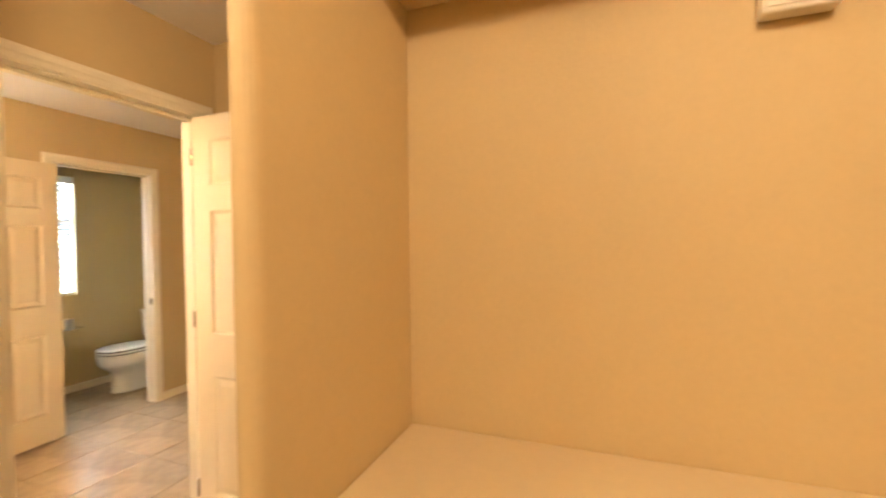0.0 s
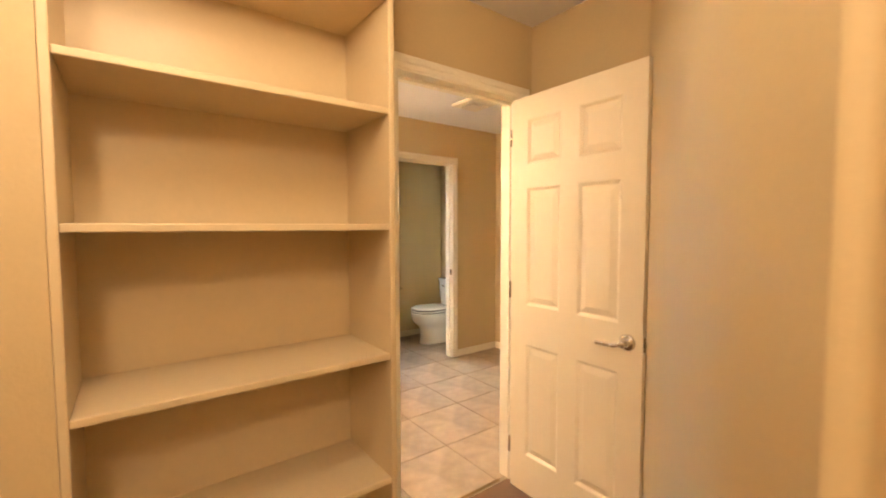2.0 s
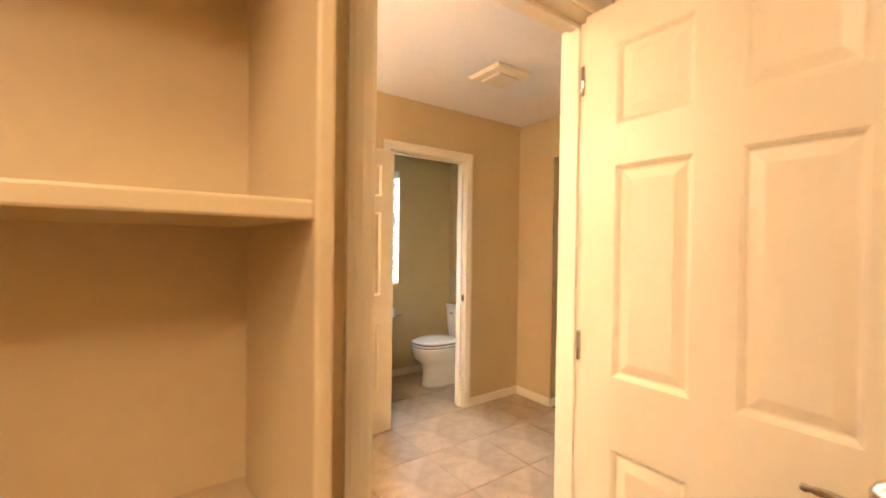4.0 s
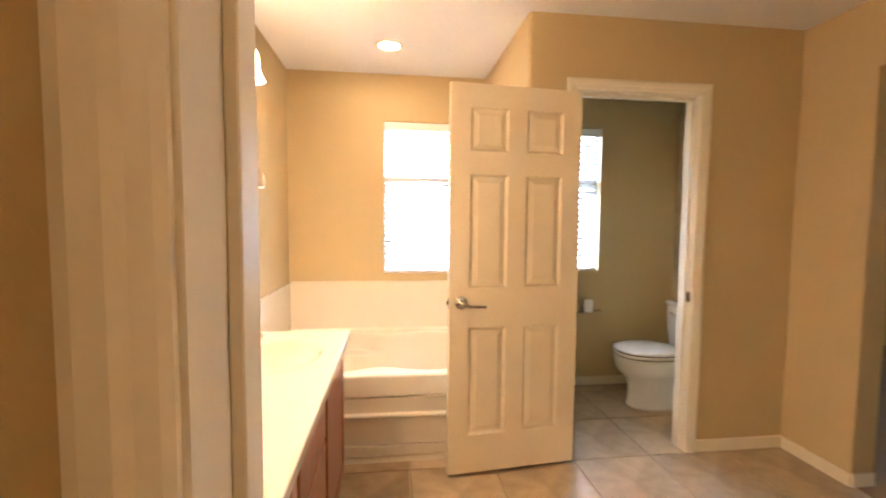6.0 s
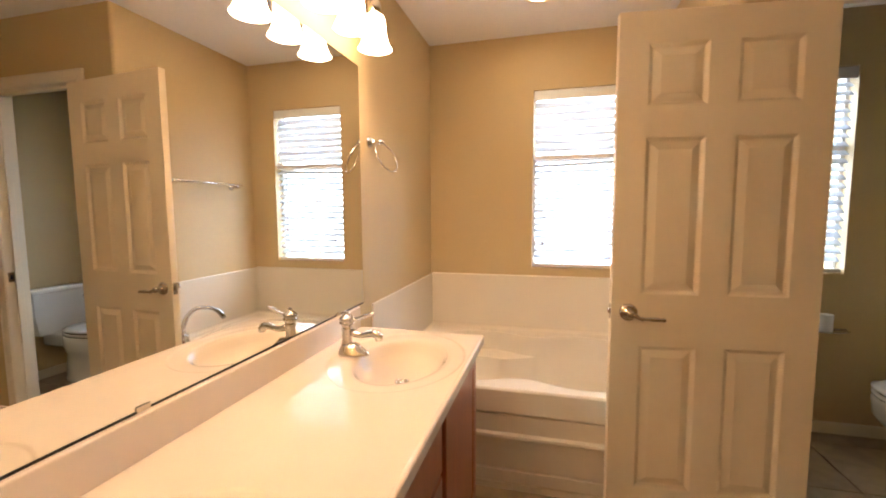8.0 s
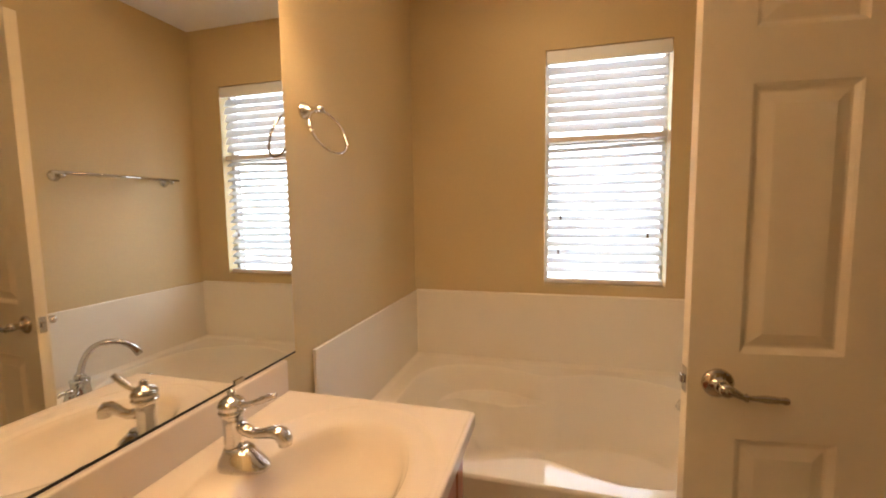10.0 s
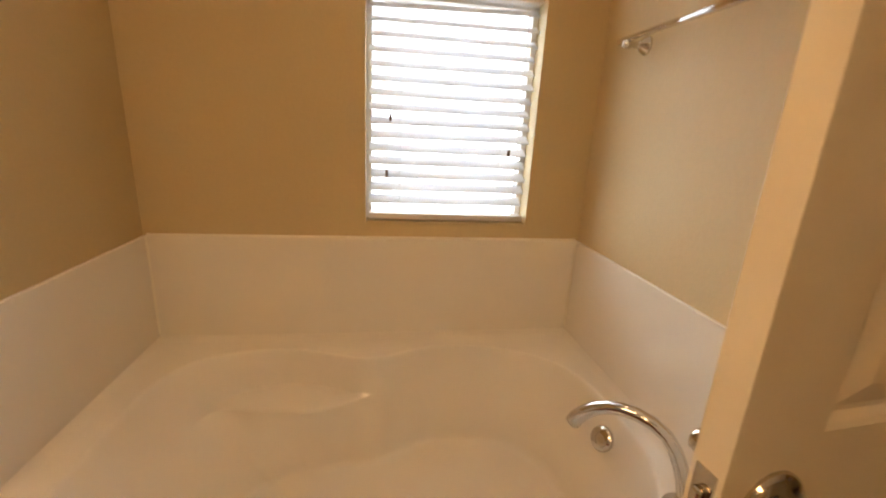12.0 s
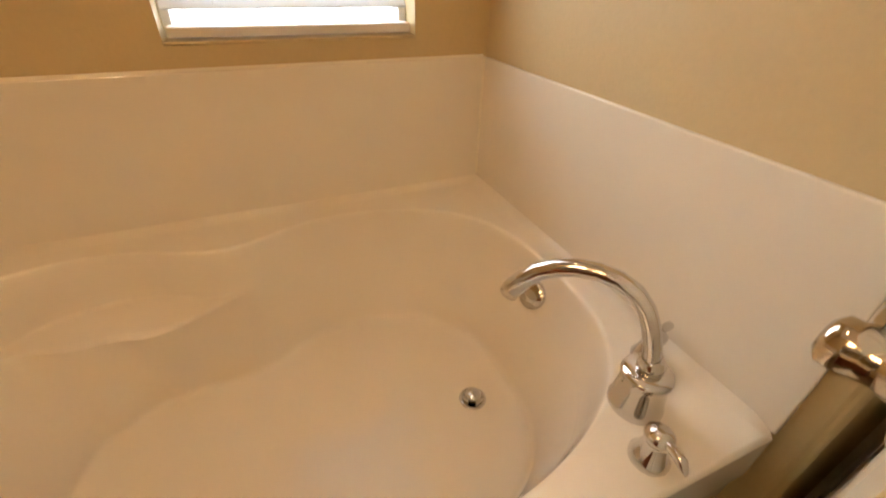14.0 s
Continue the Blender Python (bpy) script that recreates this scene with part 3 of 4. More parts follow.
    part("overflow_plate", turned([(0.036, 0), (0.036, 0.006), (0.031, 0.012), (0.012, 0.014)], 28, "y"), CHROME, th, "round chrome overflow plate", True, pose(-4.137, 2.140, 0.425, 153, 0, 18))
    # deck-mounted spout on a bell base
    sx, sy = -3.772, 2.080
    part("spout_base", turned([(0.043, 0), (0.043, 0.006), (0.040, 0.014), (0.036, 0.050), (0.037, 0.062), (0.039, 0.070), (0.037, 0.076), (0.020, 0.078)], 32), CHROME, th, "chrome bell base of the spout", True, pose(sx, sy, DZ))
    part("spout_collar", turned([(0.018, 0.076), (0.020, 0.082), (0.020, 0.094), (0.017, 0.100), (0.015, 0.104)], 24), CHROME, th, "", True, pose(sx, sy, DZ))
    u = Vector((-0.718, -0.696, 0))
    prof2 = [(0.0, 0.075), (0.003, 0.100), (0.010, 0.130), (0.020, 0.160), (0.034, 0.188), (0.054, 0.211), (0.080, 0.225), (0.108, 0.230), (0.136, 0.228), (0.162, 0.220), (0.186, 0.206), (0.206, 0.186), (0.220, 0.166), (0.226, 0.152)]
    part("spout", tube([(sx + u.x * d, sy + u.y * d, DZ + z) for d, z in prof2], [0.0135] * 10 + [0.014, 0.015, 0.0165, 0.0165], 18), CHROME, th, "arched chrome spout", True)
    for hx, hy, turn in ((-3.694, 2.030, -8), (-3.838, 2.172, 100)):
        hd = part("handle_base", turned([(0.029, 0), (0.029, 0.005), (0.024, 0.012), (0.017, 0.036), (0.016, 0.042), (0.020, 0.048), (0.020, 0.056), (0.012, 0.064), (0.004, 0.067)], 24), CHROME, th, "chrome tap handle", True, pose(hx, hy, DZ))
        part("handle_lever", tube([(0, 0, 0.052), (0.016, 0, 0.056), (0.030, 0, 0.058), (0.040, 0, 0.056), (0.048, 0, 0.050), (0.053, 0, 0.046)], [0.008, 0.006, 0.008, 0.008, 0.005, 0.002]), CHROME, hd, "", True, pose(0, 0, 0, 0, 0, turn))
    return th


bathtub()


def surround():
    z0, z1, t = DZ + 0.004, 0.875, 0.012
    th = thing("tub_surround", "glossy cream wall surround of three panels above the tub deck", "tub surround", pose(0, 0, 0))
    part("window_side_panel", box(XW + 0.001, XW + t, YV + t, YJ0 - t, z0, z1, 0.003), TUB, th)
    part("vanity_side_panel", box(XW + 0.001, -3.612, YV + 0.001, YV + t, z0, z1, 0.003), TUB, th)
    part("spout_side_panel", box(XW + 0.001, -3.645, YJ0 - t, YJ0 - 0.001, z0, z1, 0.003), TUB, th)
    for y in (YV + t, YJ0 - t):
        s = 1 if y < 1.5 else -1
        part("corner_bead", loft([[(XW + t - 0.001, y - s * 0.001, z), (XW + t + 0.007, y - s * 0.001, z), (XW + t + 0.002, y + s * 0.002, z), (XW + t - 0.001, y + s * 0.007, z)] for z in (z0 + 0.02, z1 - 0.002)]), TRIM, th, "thin caulk bead in the corner")
    part("top_bead", loft([[(XW + 0.0005, y, z1 - 0.001), (XW + t - 0.002, y, z1 - 0.001), (XW + 0.0005, y, z1 + 0.006)] for y in (YV + t, YJ0 - t)]), TRIM, th, "thin caulk bead along the top")
    return th


surround()

# ---- vanity ----
CX0, CXE, CF, CZ = -3.458, XB - 0.002, 1.322, 0.804
SINKS = (-3.135, -2.115)


def vanity_top():
    th = thing("countertop", "cream cultured marble vanity top with two oval basins", "countertop", pose(0, 0, 0))
    a, b, yc = 0.215, 0.150, 1.085
    bm = bmesh.new()
    y0, y1 = YV + 0.002, CF
    xs = [CX0, (SINKS[0] + SINKS[1]) / 2, CXE]
    n = 64
    for (xl, xr), cx in zip(zip(xs, xs[1:]), SINKS):
        def ring_edge(z):
            out = []
            for i in range(n):
                t = 2 * math.pi * i / n
                c, s = math.cos(t), math.sin(t)
                tx = ((xr if c > 0 else xl) - cx) / c if abs(c) > 1e-6 else 1e9
                ty = ((y1 if s > 0 else y0) - yc) / s if abs(s) > 1e-6 else 1e9
                q = min(tx, ty)
                out.append([cx + q * c, yc + q * s, z])
            for qx in (xl, xr):
                for qy in (y0, y1):
                    j = min(range(n), key=lambda w: (out[w][0] - qx) ** 2 + (out[w][1] - qy) ** 2)
                    out[j][0], out[j][1] = qx, qy
            return out
        rings = [ring_edge(CZ)]
        for g, z in ((0.300, 0.0), (0.296, 0.0), (0.292, -0.003), (0.286, -0.0035), (0.26, -0.003), (0.238, -0.004), (0.226, -0.006), (0.218, -0.011), (0.208, -0.030), (0.192, -0.068), (0.164, -0.104), (0.118, -0.128), (0.065, -0.136), (0.022, -0.139)):
            gy = g * b / a if g < 0.23 else 0.160 + (g - 0.23) * 1.07
            rings.append([(cx + g * math.cos(2 * math.pi * i / n), yc - (0.010 if g > 0.23 else 0) + gy * math.sin(2 * math.pi * i / n), CZ + z * (0.66 if z < -0.02 else 1)) for i in range(n)])
        vs = [[bm.verts.new(p) for p in r] for r in rings]
        for r0, r1 in zip(vs, vs[1:]):
            for i in range(n):
                j = (i + 1) % n
                bm.faces.new((r0[i], r0[j], r1[j], r1[i]))
        bm.faces.new(vs[-1])
    bmesh.ops.remove_doubles(bm, verts=bm.verts[:], dist=0.0005)
    bmesh.ops.recalc_face_normals(bm, faces=bm.faces[:])
    part("counter", bm, MARBLE, th, "cream counter with moulded oval basins", True)
    part("front_edge", box(CX0, CXE, CF - 0.012, CF + 0.004, CZ - 0.038, CZ + 0.001, 0.006, 3), MARBLE, th)
    part("end_edge", box(CX0 - 0.004, CX0 + 0.010, YV + 0.002, CF - 0.012, CZ - 0.038, CZ + 0.001, 0.005, 3), MARBLE, th)
    part("backsplash", box(CX0, CXE, YV + 0.001, YV + 0.020, CZ - 0.002, 0.897, 0.005, 3), MARBLE, th, "low cream backsplash")
    for cx in SINKS:
        part("sink_drain", join(turned([(0.026, 0), (0.026, 0.002), (0.021, 0.003), (0.019, -0.002)], 24), turned([(0.016, -0.002), (0.016, 0.004), (0.006, 0.006)], 20)), CHROME, th, "chrome sink drain", True, pose(cx, yc, CZ - 0.0905))
    return th


vanity_top()


def basin_faucet(cx, group="basin faucets"):
    th = thing("basin_faucet", "polished chrome single-lever basin faucet on the vanity top", "faucet", pose(cx + 0.005, 0.880, CZ - 0.003) @ Matrix.Diagonal((1.08, 1.08, 1.10, 1)), group)
    def foot(f, z):
        return [(0.034 * f * math.cos(t), (0.030 if math.sin(t) < 0 else 0.076) * f * math.sin(t), z) for t in [2 * math.pi * i / 36 for i in range(36)]]
    part("base_plate", loft([foot(1, 0), foot(1.0, 0.005), foot(0.95, 0.010), foot(0.80, 0.020), foot(0.66, 0.028), foot(0.58, 0.036)]), CHROME, th, "flared chrome foot", True)
    part("body", turned([(0.019, 0.030), (0.0175, 0.040), (0.0172, 0.074), (0.0185, 0.082), (0.0185, 0.088), (0.0175, 0.091), (0.0175, 0.097), (0.020, 0.099)], 28), CHROME, th, "", True)
    cap = part("cap", turned([(0.017, 0.098), (0.0235, 0.100), (0.0255, 0.104), (0.0235, 0.108), (0.0220, 0.110), (0.0245, 0.113), (0.0245, 0.118), (0.0215, 0.124), (0.0160, 0.129), (0.0085, 0.132), (0.0060, 0.135), (0.0075, 0.139), (0.0060, 0.143), (0.0015, 0.145)], 28), CHROME, th, "ringed chrome cap with a finial", True)
    part("spout", tube([(0, 0.010, 0.080), (0, 0.030, 0.070), (0, 0.045, 0.066), (0, 0.062, 0.067), (0, 0.080, 0.072), (0, 0.096, 0.075), (0, 0.108, 0.072), (0, 0.115, 0.062), (0, 0.116, 0.053)], [0.0095, 0.0115, 0.0100, 0.0095, 0.0105, 0.0125, 0.0140, 0.0140, 0.0125], 18), CHROME, th, "", True)
    part("handle", tube([(-0.002, 0.012, 0.115), (-0.003, 0.026, 0.117), (-0.004, 0.036, 0.119), (-0.005, 0.050, 0.123), (-0.006, 0.064, 0.129), (-0.007, 0.075, 0.133), (-0.0075, 0.080, 0.135), (-0.008, 0.085, 0.137), (-0.0085, 0.092, 0.139), (-0.009, 0.096, 0.140)], [0.0085, 0.0060, 0.0045, 0.0058, 0.0072, 0.0058, 0.0076, 0.0040, 0.0058, 0.0015], 14), CHROME, cap, "scrolled lever handle", True)
    return th


for cx in SINKS:
    basin_faucet(cx)


def cabinet_front(th, x0, x1, z0, z1, name):
    """A raised-panel door or drawer front on the face at y."""
    y = 1.276
    steps = ((0, 0.0), (0, 0.017), (0.003, 0.020), (0.056, 0.020), (0.060, 0.0165), (0.070, 0.0165)) if (z1 - z0) > 0.25 else ((0, 0.0), (0, 0.016), (0.004, 0.020), (0.018, 0.020))
    rings = [[(x0 + i, y + d, z0 + i), (x1 - i, y + d, z0 + i), (x1 - i, y + d, z1 - i), (x0 + i, y + d, z1 - i)] for i, d in steps]
    return part(name, loft(rings), WOOD, th)


def vanity_unit(x0, x1, kind, label):
    th = thing("vanity_cabinet", label, "cabinet", pose(0, 0, 0), "vanity cabinets")
    top = CZ - 0.038
    part("side_panel", box(x0 + 0.0005, x0 + 0.016, YV + 0.002, 1.275, 0.0, top, 0.001, 1), WOOD, th)
    part("side_panel", box(x1 - 0.016, x1 - 0.0005, YV + 0.002, 1.275, 0.0, top, 0.001, 1), WOOD, th)
    part("face_frame", join(box(x0 + 0.016, x1 - 0.016, 1.257, 1.275, top - 0.04, top), box(x0 + 0.016, x1 - 0.016, 1.257, 1.275, 0.10, 0.135), box(x0 + 0.016, x0 + 0.045, 1.257, 1.275, 0.135, top - 0.04), box(x1 - 0.045, x1 - 0.016, 1.257, 1.275, 0.135, top - 0.04)), WOOD, th)
    part("bottom_board", box(x0 + 0.016, x1 - 0.016, YV + 0.002, 1.256, 0.10, 0.116), WOOD, th)
    part("toe_kick", box(x0 + 0.017, x1 - 0.017, 1.190, 1.205, 0.0, 0.099), WOOD, th)
    if kind == "doors":
        cabinet_front(th, x0 + 0.010, x1 - 0.022, 0.115, 0.748, "cabinet_door")
    else:
        for za, zb in ((0.566, 0.748), (0.340, 0.554), (0.115, 0.328)):
            cabinet_front(th, x0 + 0.022, x1 - 0.022, za, zb, "drawer_front")
    return th


vanity_unit(-3.450, -2.915, "doors", "cherry-stained sink cabinet with a flat-panel door by the tub")
vanity_unit(-2.915, -2.465, "drawers", "cherry-stained three-drawer cabinet under the vanity top")
vanity_unit(-2.465, CXE, "doors", "cherry-stained sink cabinet with a flat-panel door by the doorway")

# mirror
mir = thing("wall_mirror", "large frameless wall mirror above the backsplash", "mirror", pose(0, 0, 0))
part("glass", box(-3.513, XB - 0.02, YV + 0.0015, YV + 0.007, 0.9036, 1.943, 0.0008, 1), MIRROR, mir)
for cx in (-3.28, -2.45):
    part("mirror_clip", box(cx - 0.016, cx + 0.016, YV + 0.0077, YV + 0.0105, 0.899, 0.912, 0.001, 1), NICKEL, mir, "small metal mirror clip")
part("bottom_channel", box(-3.513, XB - 0.02, YV + 0.0015, YV + 0.0076, 0.8985, 0.9035), DARK, mir, "thin dark mirror channel")


def vanity_light():
    th = thing("vanity_light", "chrome bath bar light with three lit frosted bell shades", "wall lamp", pose(BARS_X[0], YV, BAR_Z), "vanity lights")
    part("back_plate", turned([(0.06, 0.001), (0.06, 0.010), (0.052, 0.018), (0.030, 0.024), (0.016, 0.026)], 32, "y"), CHROME, th, "", True)
    part("stem", tube([(0, 0.02, 0), (0, 0.095, 0.0)], 0.010, 14), CHROME, th, "", True)
    bar = []
    for k in range(49):
        d = -0.30 + 0.60 * k / 48
        bar.append((d, 0.096, 0.012 * math.cos(d * 2 * math.pi / 0.19)))
    part("bar", tube(bar, 0.0075, 12), CHROME, th, "wavy chrome bar", True)
    for d in (-0.305, 0.305):
        part("finial", turned([(0.006, -0.012), (0.012, -0.004), (0.012, 0.004), (0.006, 0.012)], 16, "x"), CHROME, th, "", True, pose(d, 0.096, 0.009))
    for d in BELLS:
        part("arm", tube([(d, 0.096, 0.008), (d, 0.115, 0.012), (d, 0.133, 0.002), (d, 0.140, -0.020), (d, 0.141, -0.046)], 0.0065, 12), CHROME, th, "", True)
        part("socket_cup", turned([(0.010, 0.0), (0.022, -0.008), (0.026, -0.028), (0.024, -0.060)], 24, at=(d, 0.141, -0.044)), CHROME, th, "", True)
        outer = [(0.024, -0.104), (0.036, -0.108), (0.042, -0.122), (0.043, -0.146), (0.045, -0.172), (0.050, -0.198), (0.059, -0.219), (0.067, -0.231)]
        inner = [(r - 0.003, z - 0.001) for r, z in reversed(outer)]
        part("shade", turned(outer + inner, 36, at=(d, 0.141, 0.0), caps=False), SHADE, th, "lit frosted glass bell shade", True)
    return th


first_light = vanity_light()
copy_thing(first_light, pose(BARS_X[1], YV, BAR_Z))

# ---- towel ring, towel bar, paper holder ----
def post(parent, at, d, mat=CHROME):
    """A stepped wall post that stands out along the unit vector d (an axis letter with a sign)."""
    rot = {"+y": pose(0, 0, 0), "-y": pose(0, 0, 0, 180), "+x": pose(0, 0, 0, 0, 0, -90)}[d]
    return part("post", turned([(0.026, 0), (0.026, 0.005), (0.021, 0.009), (0.019, 0.016), (0.011, 0.021), (0.009, 0.045), (0.012, 0.050), (0.013, 0.060), (0.009, 0.068), (0.004, 0.072)], 24, "y"), mat, parent, "", True, pose(*at) @ rot)


tr = thing("towel_ring", "polished chrome towel ring on the wall beside the mirror", "towel ring", pose(-3.620, YV, 1.634))
post(tr, (0, 0, 0), "+y")
part("ring_bar", tube([(0, 0.058, -0.002), (0.0, 0.060, -0.012)], 0.005, 10), CHROME, tr, "", True)
part("ring", tube(arc((0, 0, -0.072), 0.072, 0, 360, 48, "xz"), 0.0040, 10), CHROME, tr, "", True, pose(0, 0.062, -0.006, 24, 0, -14))

tb = thing("towel_bar", "polished chrome towel bar on the tub partition wall", "towel rail", pose(-4.410, YJ0, 1.502))
post(tb, (0, 0, 0), "-y")
post(tb, (0.56, 0, 0), "-y")
part("bar", tube([(-0.045, -0.060, 0.012), (0.605, -0.060, 0.012)], 0.008, 14), CHROME, tb, "", True)

tp = thing("toilet_paper_holder", "chrome toilet paper holder with a small white roll", "paper holder", pose(XW, 3.080, 0.640))
post(tp, (0, 0, 0), "+x")
part("arm", tube([(0.060, 0.0, 0), (0.064, 0.02, -0.001), (0.064, 0.115, -0.001)], 0.0055, 12), CHROME, tp, "", True)
part("arm_tray", loft([[(0.064 + 0.040 * f * math.cos(t), 0.015 + 0.120 * f * math.sin(t), z) for t in [2 * math.pi * i / 32 for i in range(32)]] for f, z in ((0.6, -0.024), (1.0, -0.016), (1.02, -0.010), (0.9, -0.012))]), CHROME, tp, "", True)
roll = thing("toilet_roll", "small white cardboard-cored toilet roll standing on the holder", "toilet paper", pose(XW + 0.064, 3.095, 0.628))
part("paper", turned([(0.021, 0), (0.034, 0), (0.034, 0.094), (0.021, 0.094)], 28), PAPER, roll, "", False)

# ---- toilet ----
def toilet():
    th = thing("toilet", "white ceramic two-piece toilet with closed lid", "toilet", pose(-4.232, YR - 0.02, 0, 0, 0, 180) @ Matrix.Diagonal((1, 0.89, 1, 1)))
    n = 40
    def oval(cy, ry0, ry1, rx, z, k=2.3):
        """Egg outline: rx across, ry0 to the back, ry1 to the front."""
        out = []
        for i in range(n):
            t = 2 * math.pi * i / n
            c, s = math.cos(t), math.sin(t)
            out.append((rx * math.copysign(abs(c) ** (2 / k), c), cy + (ry1 if s > 0 else ry0) * math.copysign(abs(s) ** (2 / k), s), z))
        return out
    rings = [oval(0.40, 0.26, 0.262, 0.122, 0.0), oval(0.40, 0.26, 0.262, 0.122, 0.018), oval(0.40, 0.25, 0.252, 0.115, 0.04), oval(0.405, 0.24, 0.247, 0.114, 0.165), oval(0.43, 0.24, 0.250, 0.130, 0.215),
             oval(0.455, 0.24, 0.280, 0.160, 0.252), oval(0.47, 0.24, 0.297, 0.180, 0.292), oval(0.475, 0.245, 0.296, 0.187, 0.340), oval(0.478, 0.25, 0.298, 0.189, 0.368), oval(0.478, 0.245, 0.292, 0.184, 0.379)]
    part("bowl", loft(rings), CERAMIC, th, "", True)
    part("seat", loft([oval(0.475, 0.225, 0.295, 0.187, 0.3875), oval(0.475, 0.23, 0.300, 0.191, 0.395), oval(0.475, 0.23, 0.300, 0.191, 0.402), oval(0.475, 0.225, 0.295, 0.187, 0.407)]), CERAMIC, th, "", True)
    part("lid", loft([oval(0.475, 0.225, 0.297, 0.188, 0.4175), oval(0.475, 0.23, 0.302, 0.192, 0.4225), oval(0.475, 0.23, 0.302, 0.192, 0.431), oval(0.475, 0.20, 0.27, 0.165, 0.438), oval(0.475, 0.1, 0.14, 0.08, 0.440)]), CERAMIC, th, "", True)
    # near-black fillers paint the shade lines between lid, seat and bowl
    part("seat_shadow_gap", loft([oval(0.475, 0.215, 0.285, 0.178, 0.406), oval(0.475, 0.215, 0.285, 0.178, 0.4185)]), DARK, th)
    part("bowl_shadow_gap", loft([oval(0.475, 0.215, 0.283, 0.176, 0.378), oval(0.475, 0.215, 0.283, 0.176, 0.389)]), DARK, th)
    part("shelf", box(-0.115, 0.115, 0.005, 0.26, 0.27, 0.375, 0.02, 3), CERAMIC, th, "", True)
    part("tank", loft([[(sx * w, y0 if sy < 0 else y1, z) for sx, sy in ((-1, -1), (1, -1), (1, 1), (-1, 1))] for w, y0, y1, z in ((0.20, 0.01, 0.145, 0.376), (0.225, 0.004, 0.155, 0.52), (0.232, 0.0, 0.160, 0.70))]), CERAMIC, th)
    part("tank_lid", box(-0.243, 0.243, -0.006, 0.172, 0.70, 0.735, 0.010, 3), CERAMIC, th, "", True)
    part("flush_lever", tube([(0.16, 0.155, 0.645), (0.16, 0.178, 0.645), (0.10, 0.182, 0.640)], 0.007, 10), CHROME, th, "chrome flush lever", True)
    return th


toilet()

# ---- ceiling fittings ----
fan = thing("exhaust_fan", "square white ceiling exhaust fan cover with a raised panel", "ventilation fan", pose(-2.86, 2.885, H))
part("grille_frame", loft([[(sx * w, sy * w, z) for sx, sy in ((-1, -1), (1, -1), (1, 1), (-1, 1))] for w, z in ((0.140, -0.001), (0.140, -0.010), (0.128, -0.024), (0.10, -0.026))]), TRIM, fan)
part("panel", box(-0.085, 0.085, -0.085, 0.085, -0.046, -0.026, 0.012, 3), TRIM, fan)
can = thing("recessed_light", "round recessed ceiling light, lit, with white trim", "ceiling lamp", pose(-4.128, 1.507, H))
part("trim_ring", turned([(0.066, -0.001), (0.092, -0.001), (0.094, -0.004), (0.088, -0.009), (0.070, -0.010), (0.064, -0.004)], 36, caps=False), TRIM, can, "", True)
part("lens", turned([(0.066, -0.0015), (0.066, -0.003), (0.050, -0.007), (0.02, -0.008)], 32), LENS, can, "lit frosted lens", True)
for lx, ly, watts in CLOSET_LAMPS:
    dome = thing("closet_light_fixture", "lit round frosted glass ceiling light in the closet", "ceiling lamp", pose(lx, ly, H), "closet ceiling lights")
    part("canopy", turned([(0.07, -0.001), (0.07, -0.012), (0.06, -0.03), (0.02, -0.036)], 28), NICKEL, dome, "", True)
    part("glass_shade", turned([(0.062, -0.035), (0.145, -0.042), (0.150, -0.048), (0.145, -0.050), (0.06, -0.040)], 36, caps=False), DOME, dome, "flat frosted glass plate", True)

# ---- closet shelves ----
sh = thing("built_in_shelves", "tan painted built-in closet shelves standing empty, full height", "shelf unit", pose(0, 0, 0))
part("side_panel", box(SX0, SX1, SY1, SY1 + 0.020, 0, H - 0.002, 0.004), SHELF, sh)
part("side_panel", box(SX0, SX1, SY0 - 0.02, SY0, 0, H - 0.002, 0.004), SHELF, sh)
for z in (2.130, 1.775, 1.406, 0.981, 0.562, 0.10):
    part("shelf_board", box(SX0, SX1 - 0.004, SY0 + 0.0005, SY1 - 0.0005, z - 0.020, z, 0.003), SHELF, sh)
part("back_panel", box(SX0 - 0.005, SX0 + 0.007, SY0 - 0.016, SY1 + 0.016, 0.0, H - 0.002), SHELF, sh)

# niche ledge with space under it
LZ = 1.050
ledge = thing("niche_shelf", "deep tan painted shelf board across the closet niche", "shelf", pose(0, 0, 0))
part("board", box(-0.204, CX1 - 0.001, 1.085, NY - 0.001, LZ - 0.020, LZ, 0.004), SHELF, ledge)
part("front_lip", box(-0.204, CX1 - 0.001, 1.072, 1.085, LZ - 0.024, LZ + 0.001, 0.004), SHELF, ledge)
part("support_cleat", box(-0.204, CX1 - 0.001, NY - 0.019, NY - 0.001, LZ - 0.085, LZ - 0.0205, 0.003), SHELF, ledge)

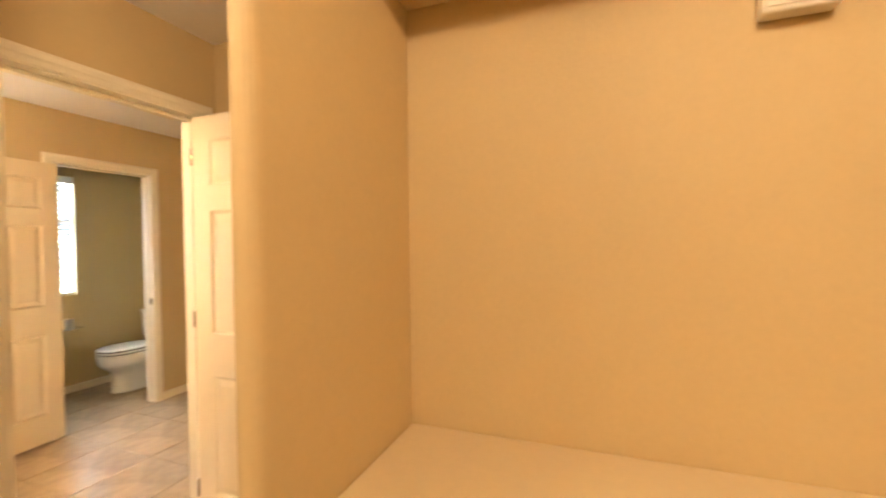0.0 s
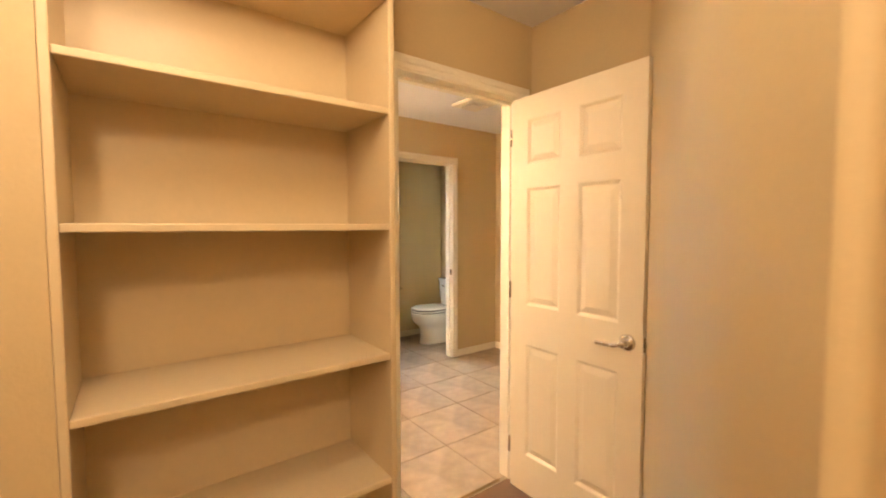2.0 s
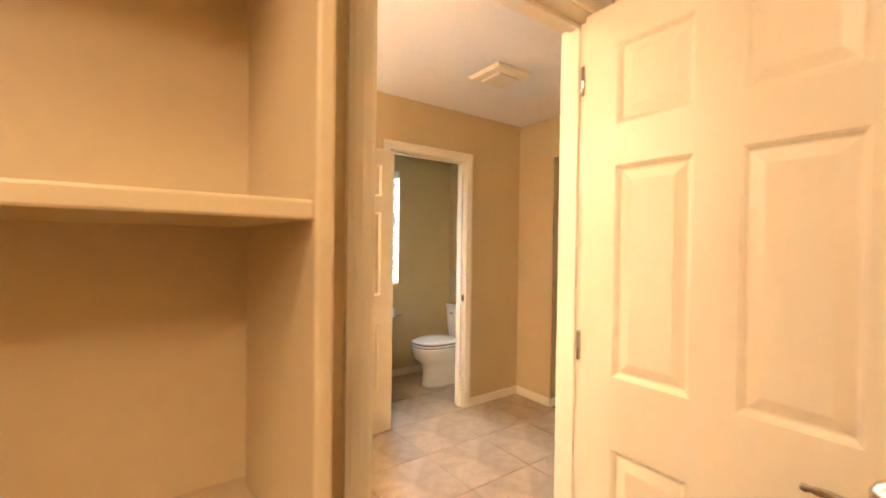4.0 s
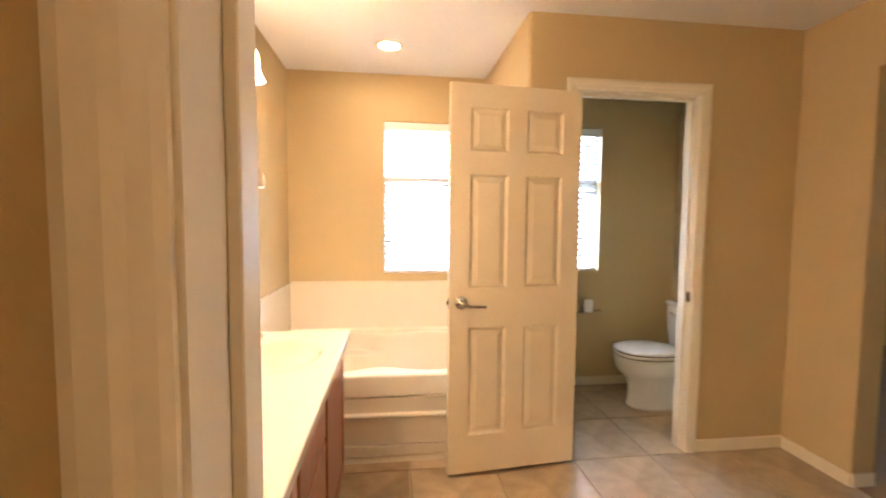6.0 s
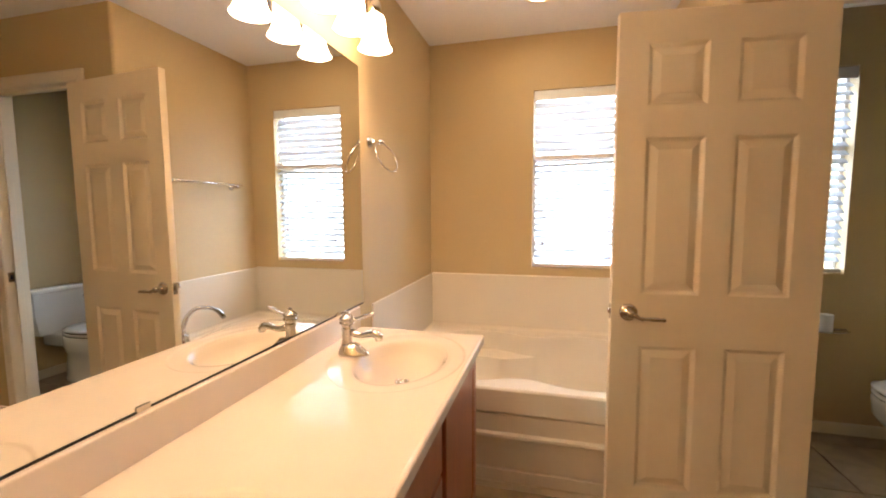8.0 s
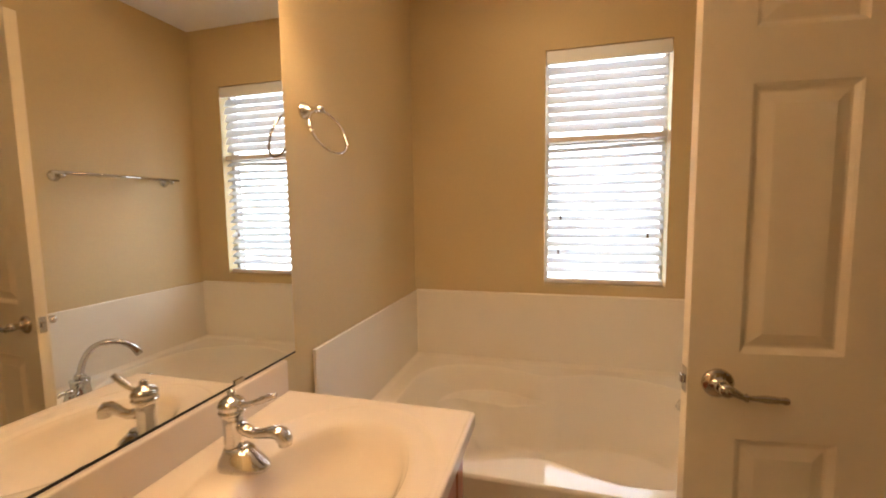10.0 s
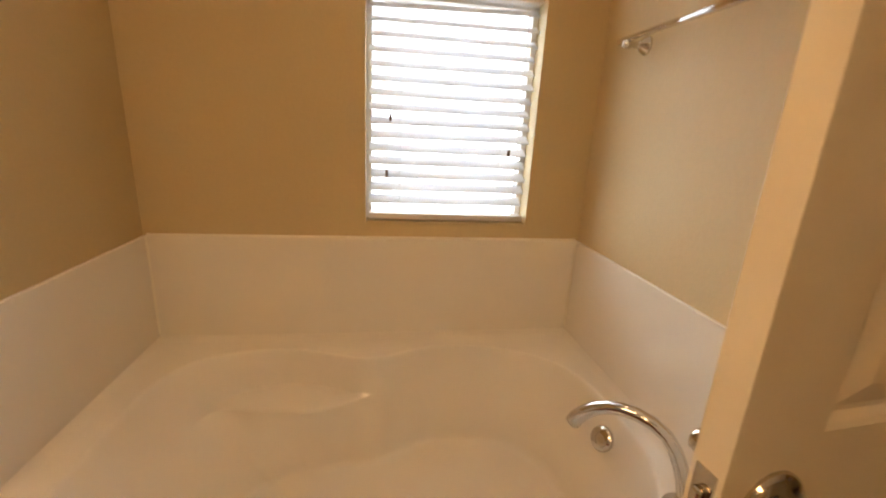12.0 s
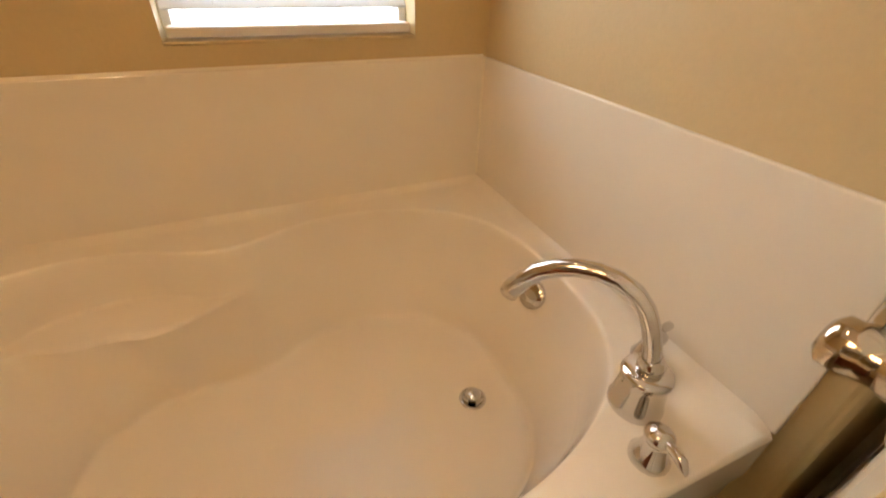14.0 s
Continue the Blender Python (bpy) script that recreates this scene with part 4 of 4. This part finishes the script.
upper = thing("niche_shelf", "high tan painted shelf board across the closet niche", "shelf", pose(0, 0, 0))
part("board", box(-0.204, CX1 - 0.001, 1.300, NY - 0.001, 1.905, 1.925, 0.004), SHELF, upper)
part("front_lip", box(-0.204, CX1 - 0.001, 1.288, 1.300, 1.892, 1.926, 0.004), SHELF, upper)
chime = thing("wall_box", "small white box fixed to the closet niche wall", "wall box", pose(0.445, NY, 1.765))
part("case", box(-0.048, 0.048, -0.034, -0.001, 0.0, 0.105, 0.005, 3), PLATE, chime)
part("face_plate", box(-0.042, 0.042, -0.037, -0.034, 0.008, 0.097, 0.001, 1), PLATE, chime)

# light switch by the closet door
sw = thing("light_switch", "tan plastic rocker light switch plate beside the closet door", "light switch", pose(XA, 1.297, 1.088))
part("plate", box(0.0005, 0.006, -0.036, 0.036, -0.057, 0.057, 0.003), SWITCH, sw)
part("rocker", box(0.006, 0.0095, -0.0165, 0.0165, -0.033, 0.033, 0.002), SWITCH, sw)
for z in (-0.047, 0.047):
    part("screw", turned([(0.0035, 0), (0.0035, 0.001), (0.002, 0.0016)], 12, "x"), NICKEL, sw, "", True, pose(0.006, 0, z))

# ---- floor tiles ----
def tile_mesh(w, d):
    me = bpy.data.meshes.new("tile")
    bm = bmesh.new()
    r = 0.003
    rings = [[(sx * (w / 2 - i), sy * (d / 2 - i), z) for sx, sy in ((-1, -1), (1, -1), (1, 1), (-1, 1))] for i, z in ((0, -0.004), (0, -0.0012), (r, 0.0))]
    vs = [[bm.verts.new(p) for p in q] for q in rings]
    for a, b in zip(vs, vs[1:]):
        for i in range(4):
            bm.faces.new((a[i], a[(i + 1) % 4], b[(i + 1) % 4], b[i]))
    bm.faces.new(vs[-1])
    bm.to_mesh(me)
    bm.free()
    me.materials.append(TILE)
    return me


PITCH, GAP = 0.460, 0.006
shared = {}
for i in range(-4, 5):
    for j in range(-6, 4):
        xa, xb = -3.130 + i * PITCH + GAP / 2, -3.130 + (i + 1) * PITCH - GAP / 2
        ya, yb = 3.005 + j * PITCH + GAP / 2, 3.005 + (j + 1) * PITCH - GAP / 2
        xa, xb = max(xa, XW), min(xb, -1.752)
        ya, yb = max(ya, YV), min(yb, YR + 0.02)
        if xb - xa < 0.02 or yb - ya < 0.02 or (xb < -3.75 and yb < YJ0):
            continue
        key = (round(xb - xa, 3), round(yb - ya, 3))
        if key not in shared:
            shared[key] = tile_mesh(*key)
        o = new("tile", shared[key])
        o.parent = floor_bath
        o.location = ((xa + xb) / 2, (ya + yb) / 2, 0)
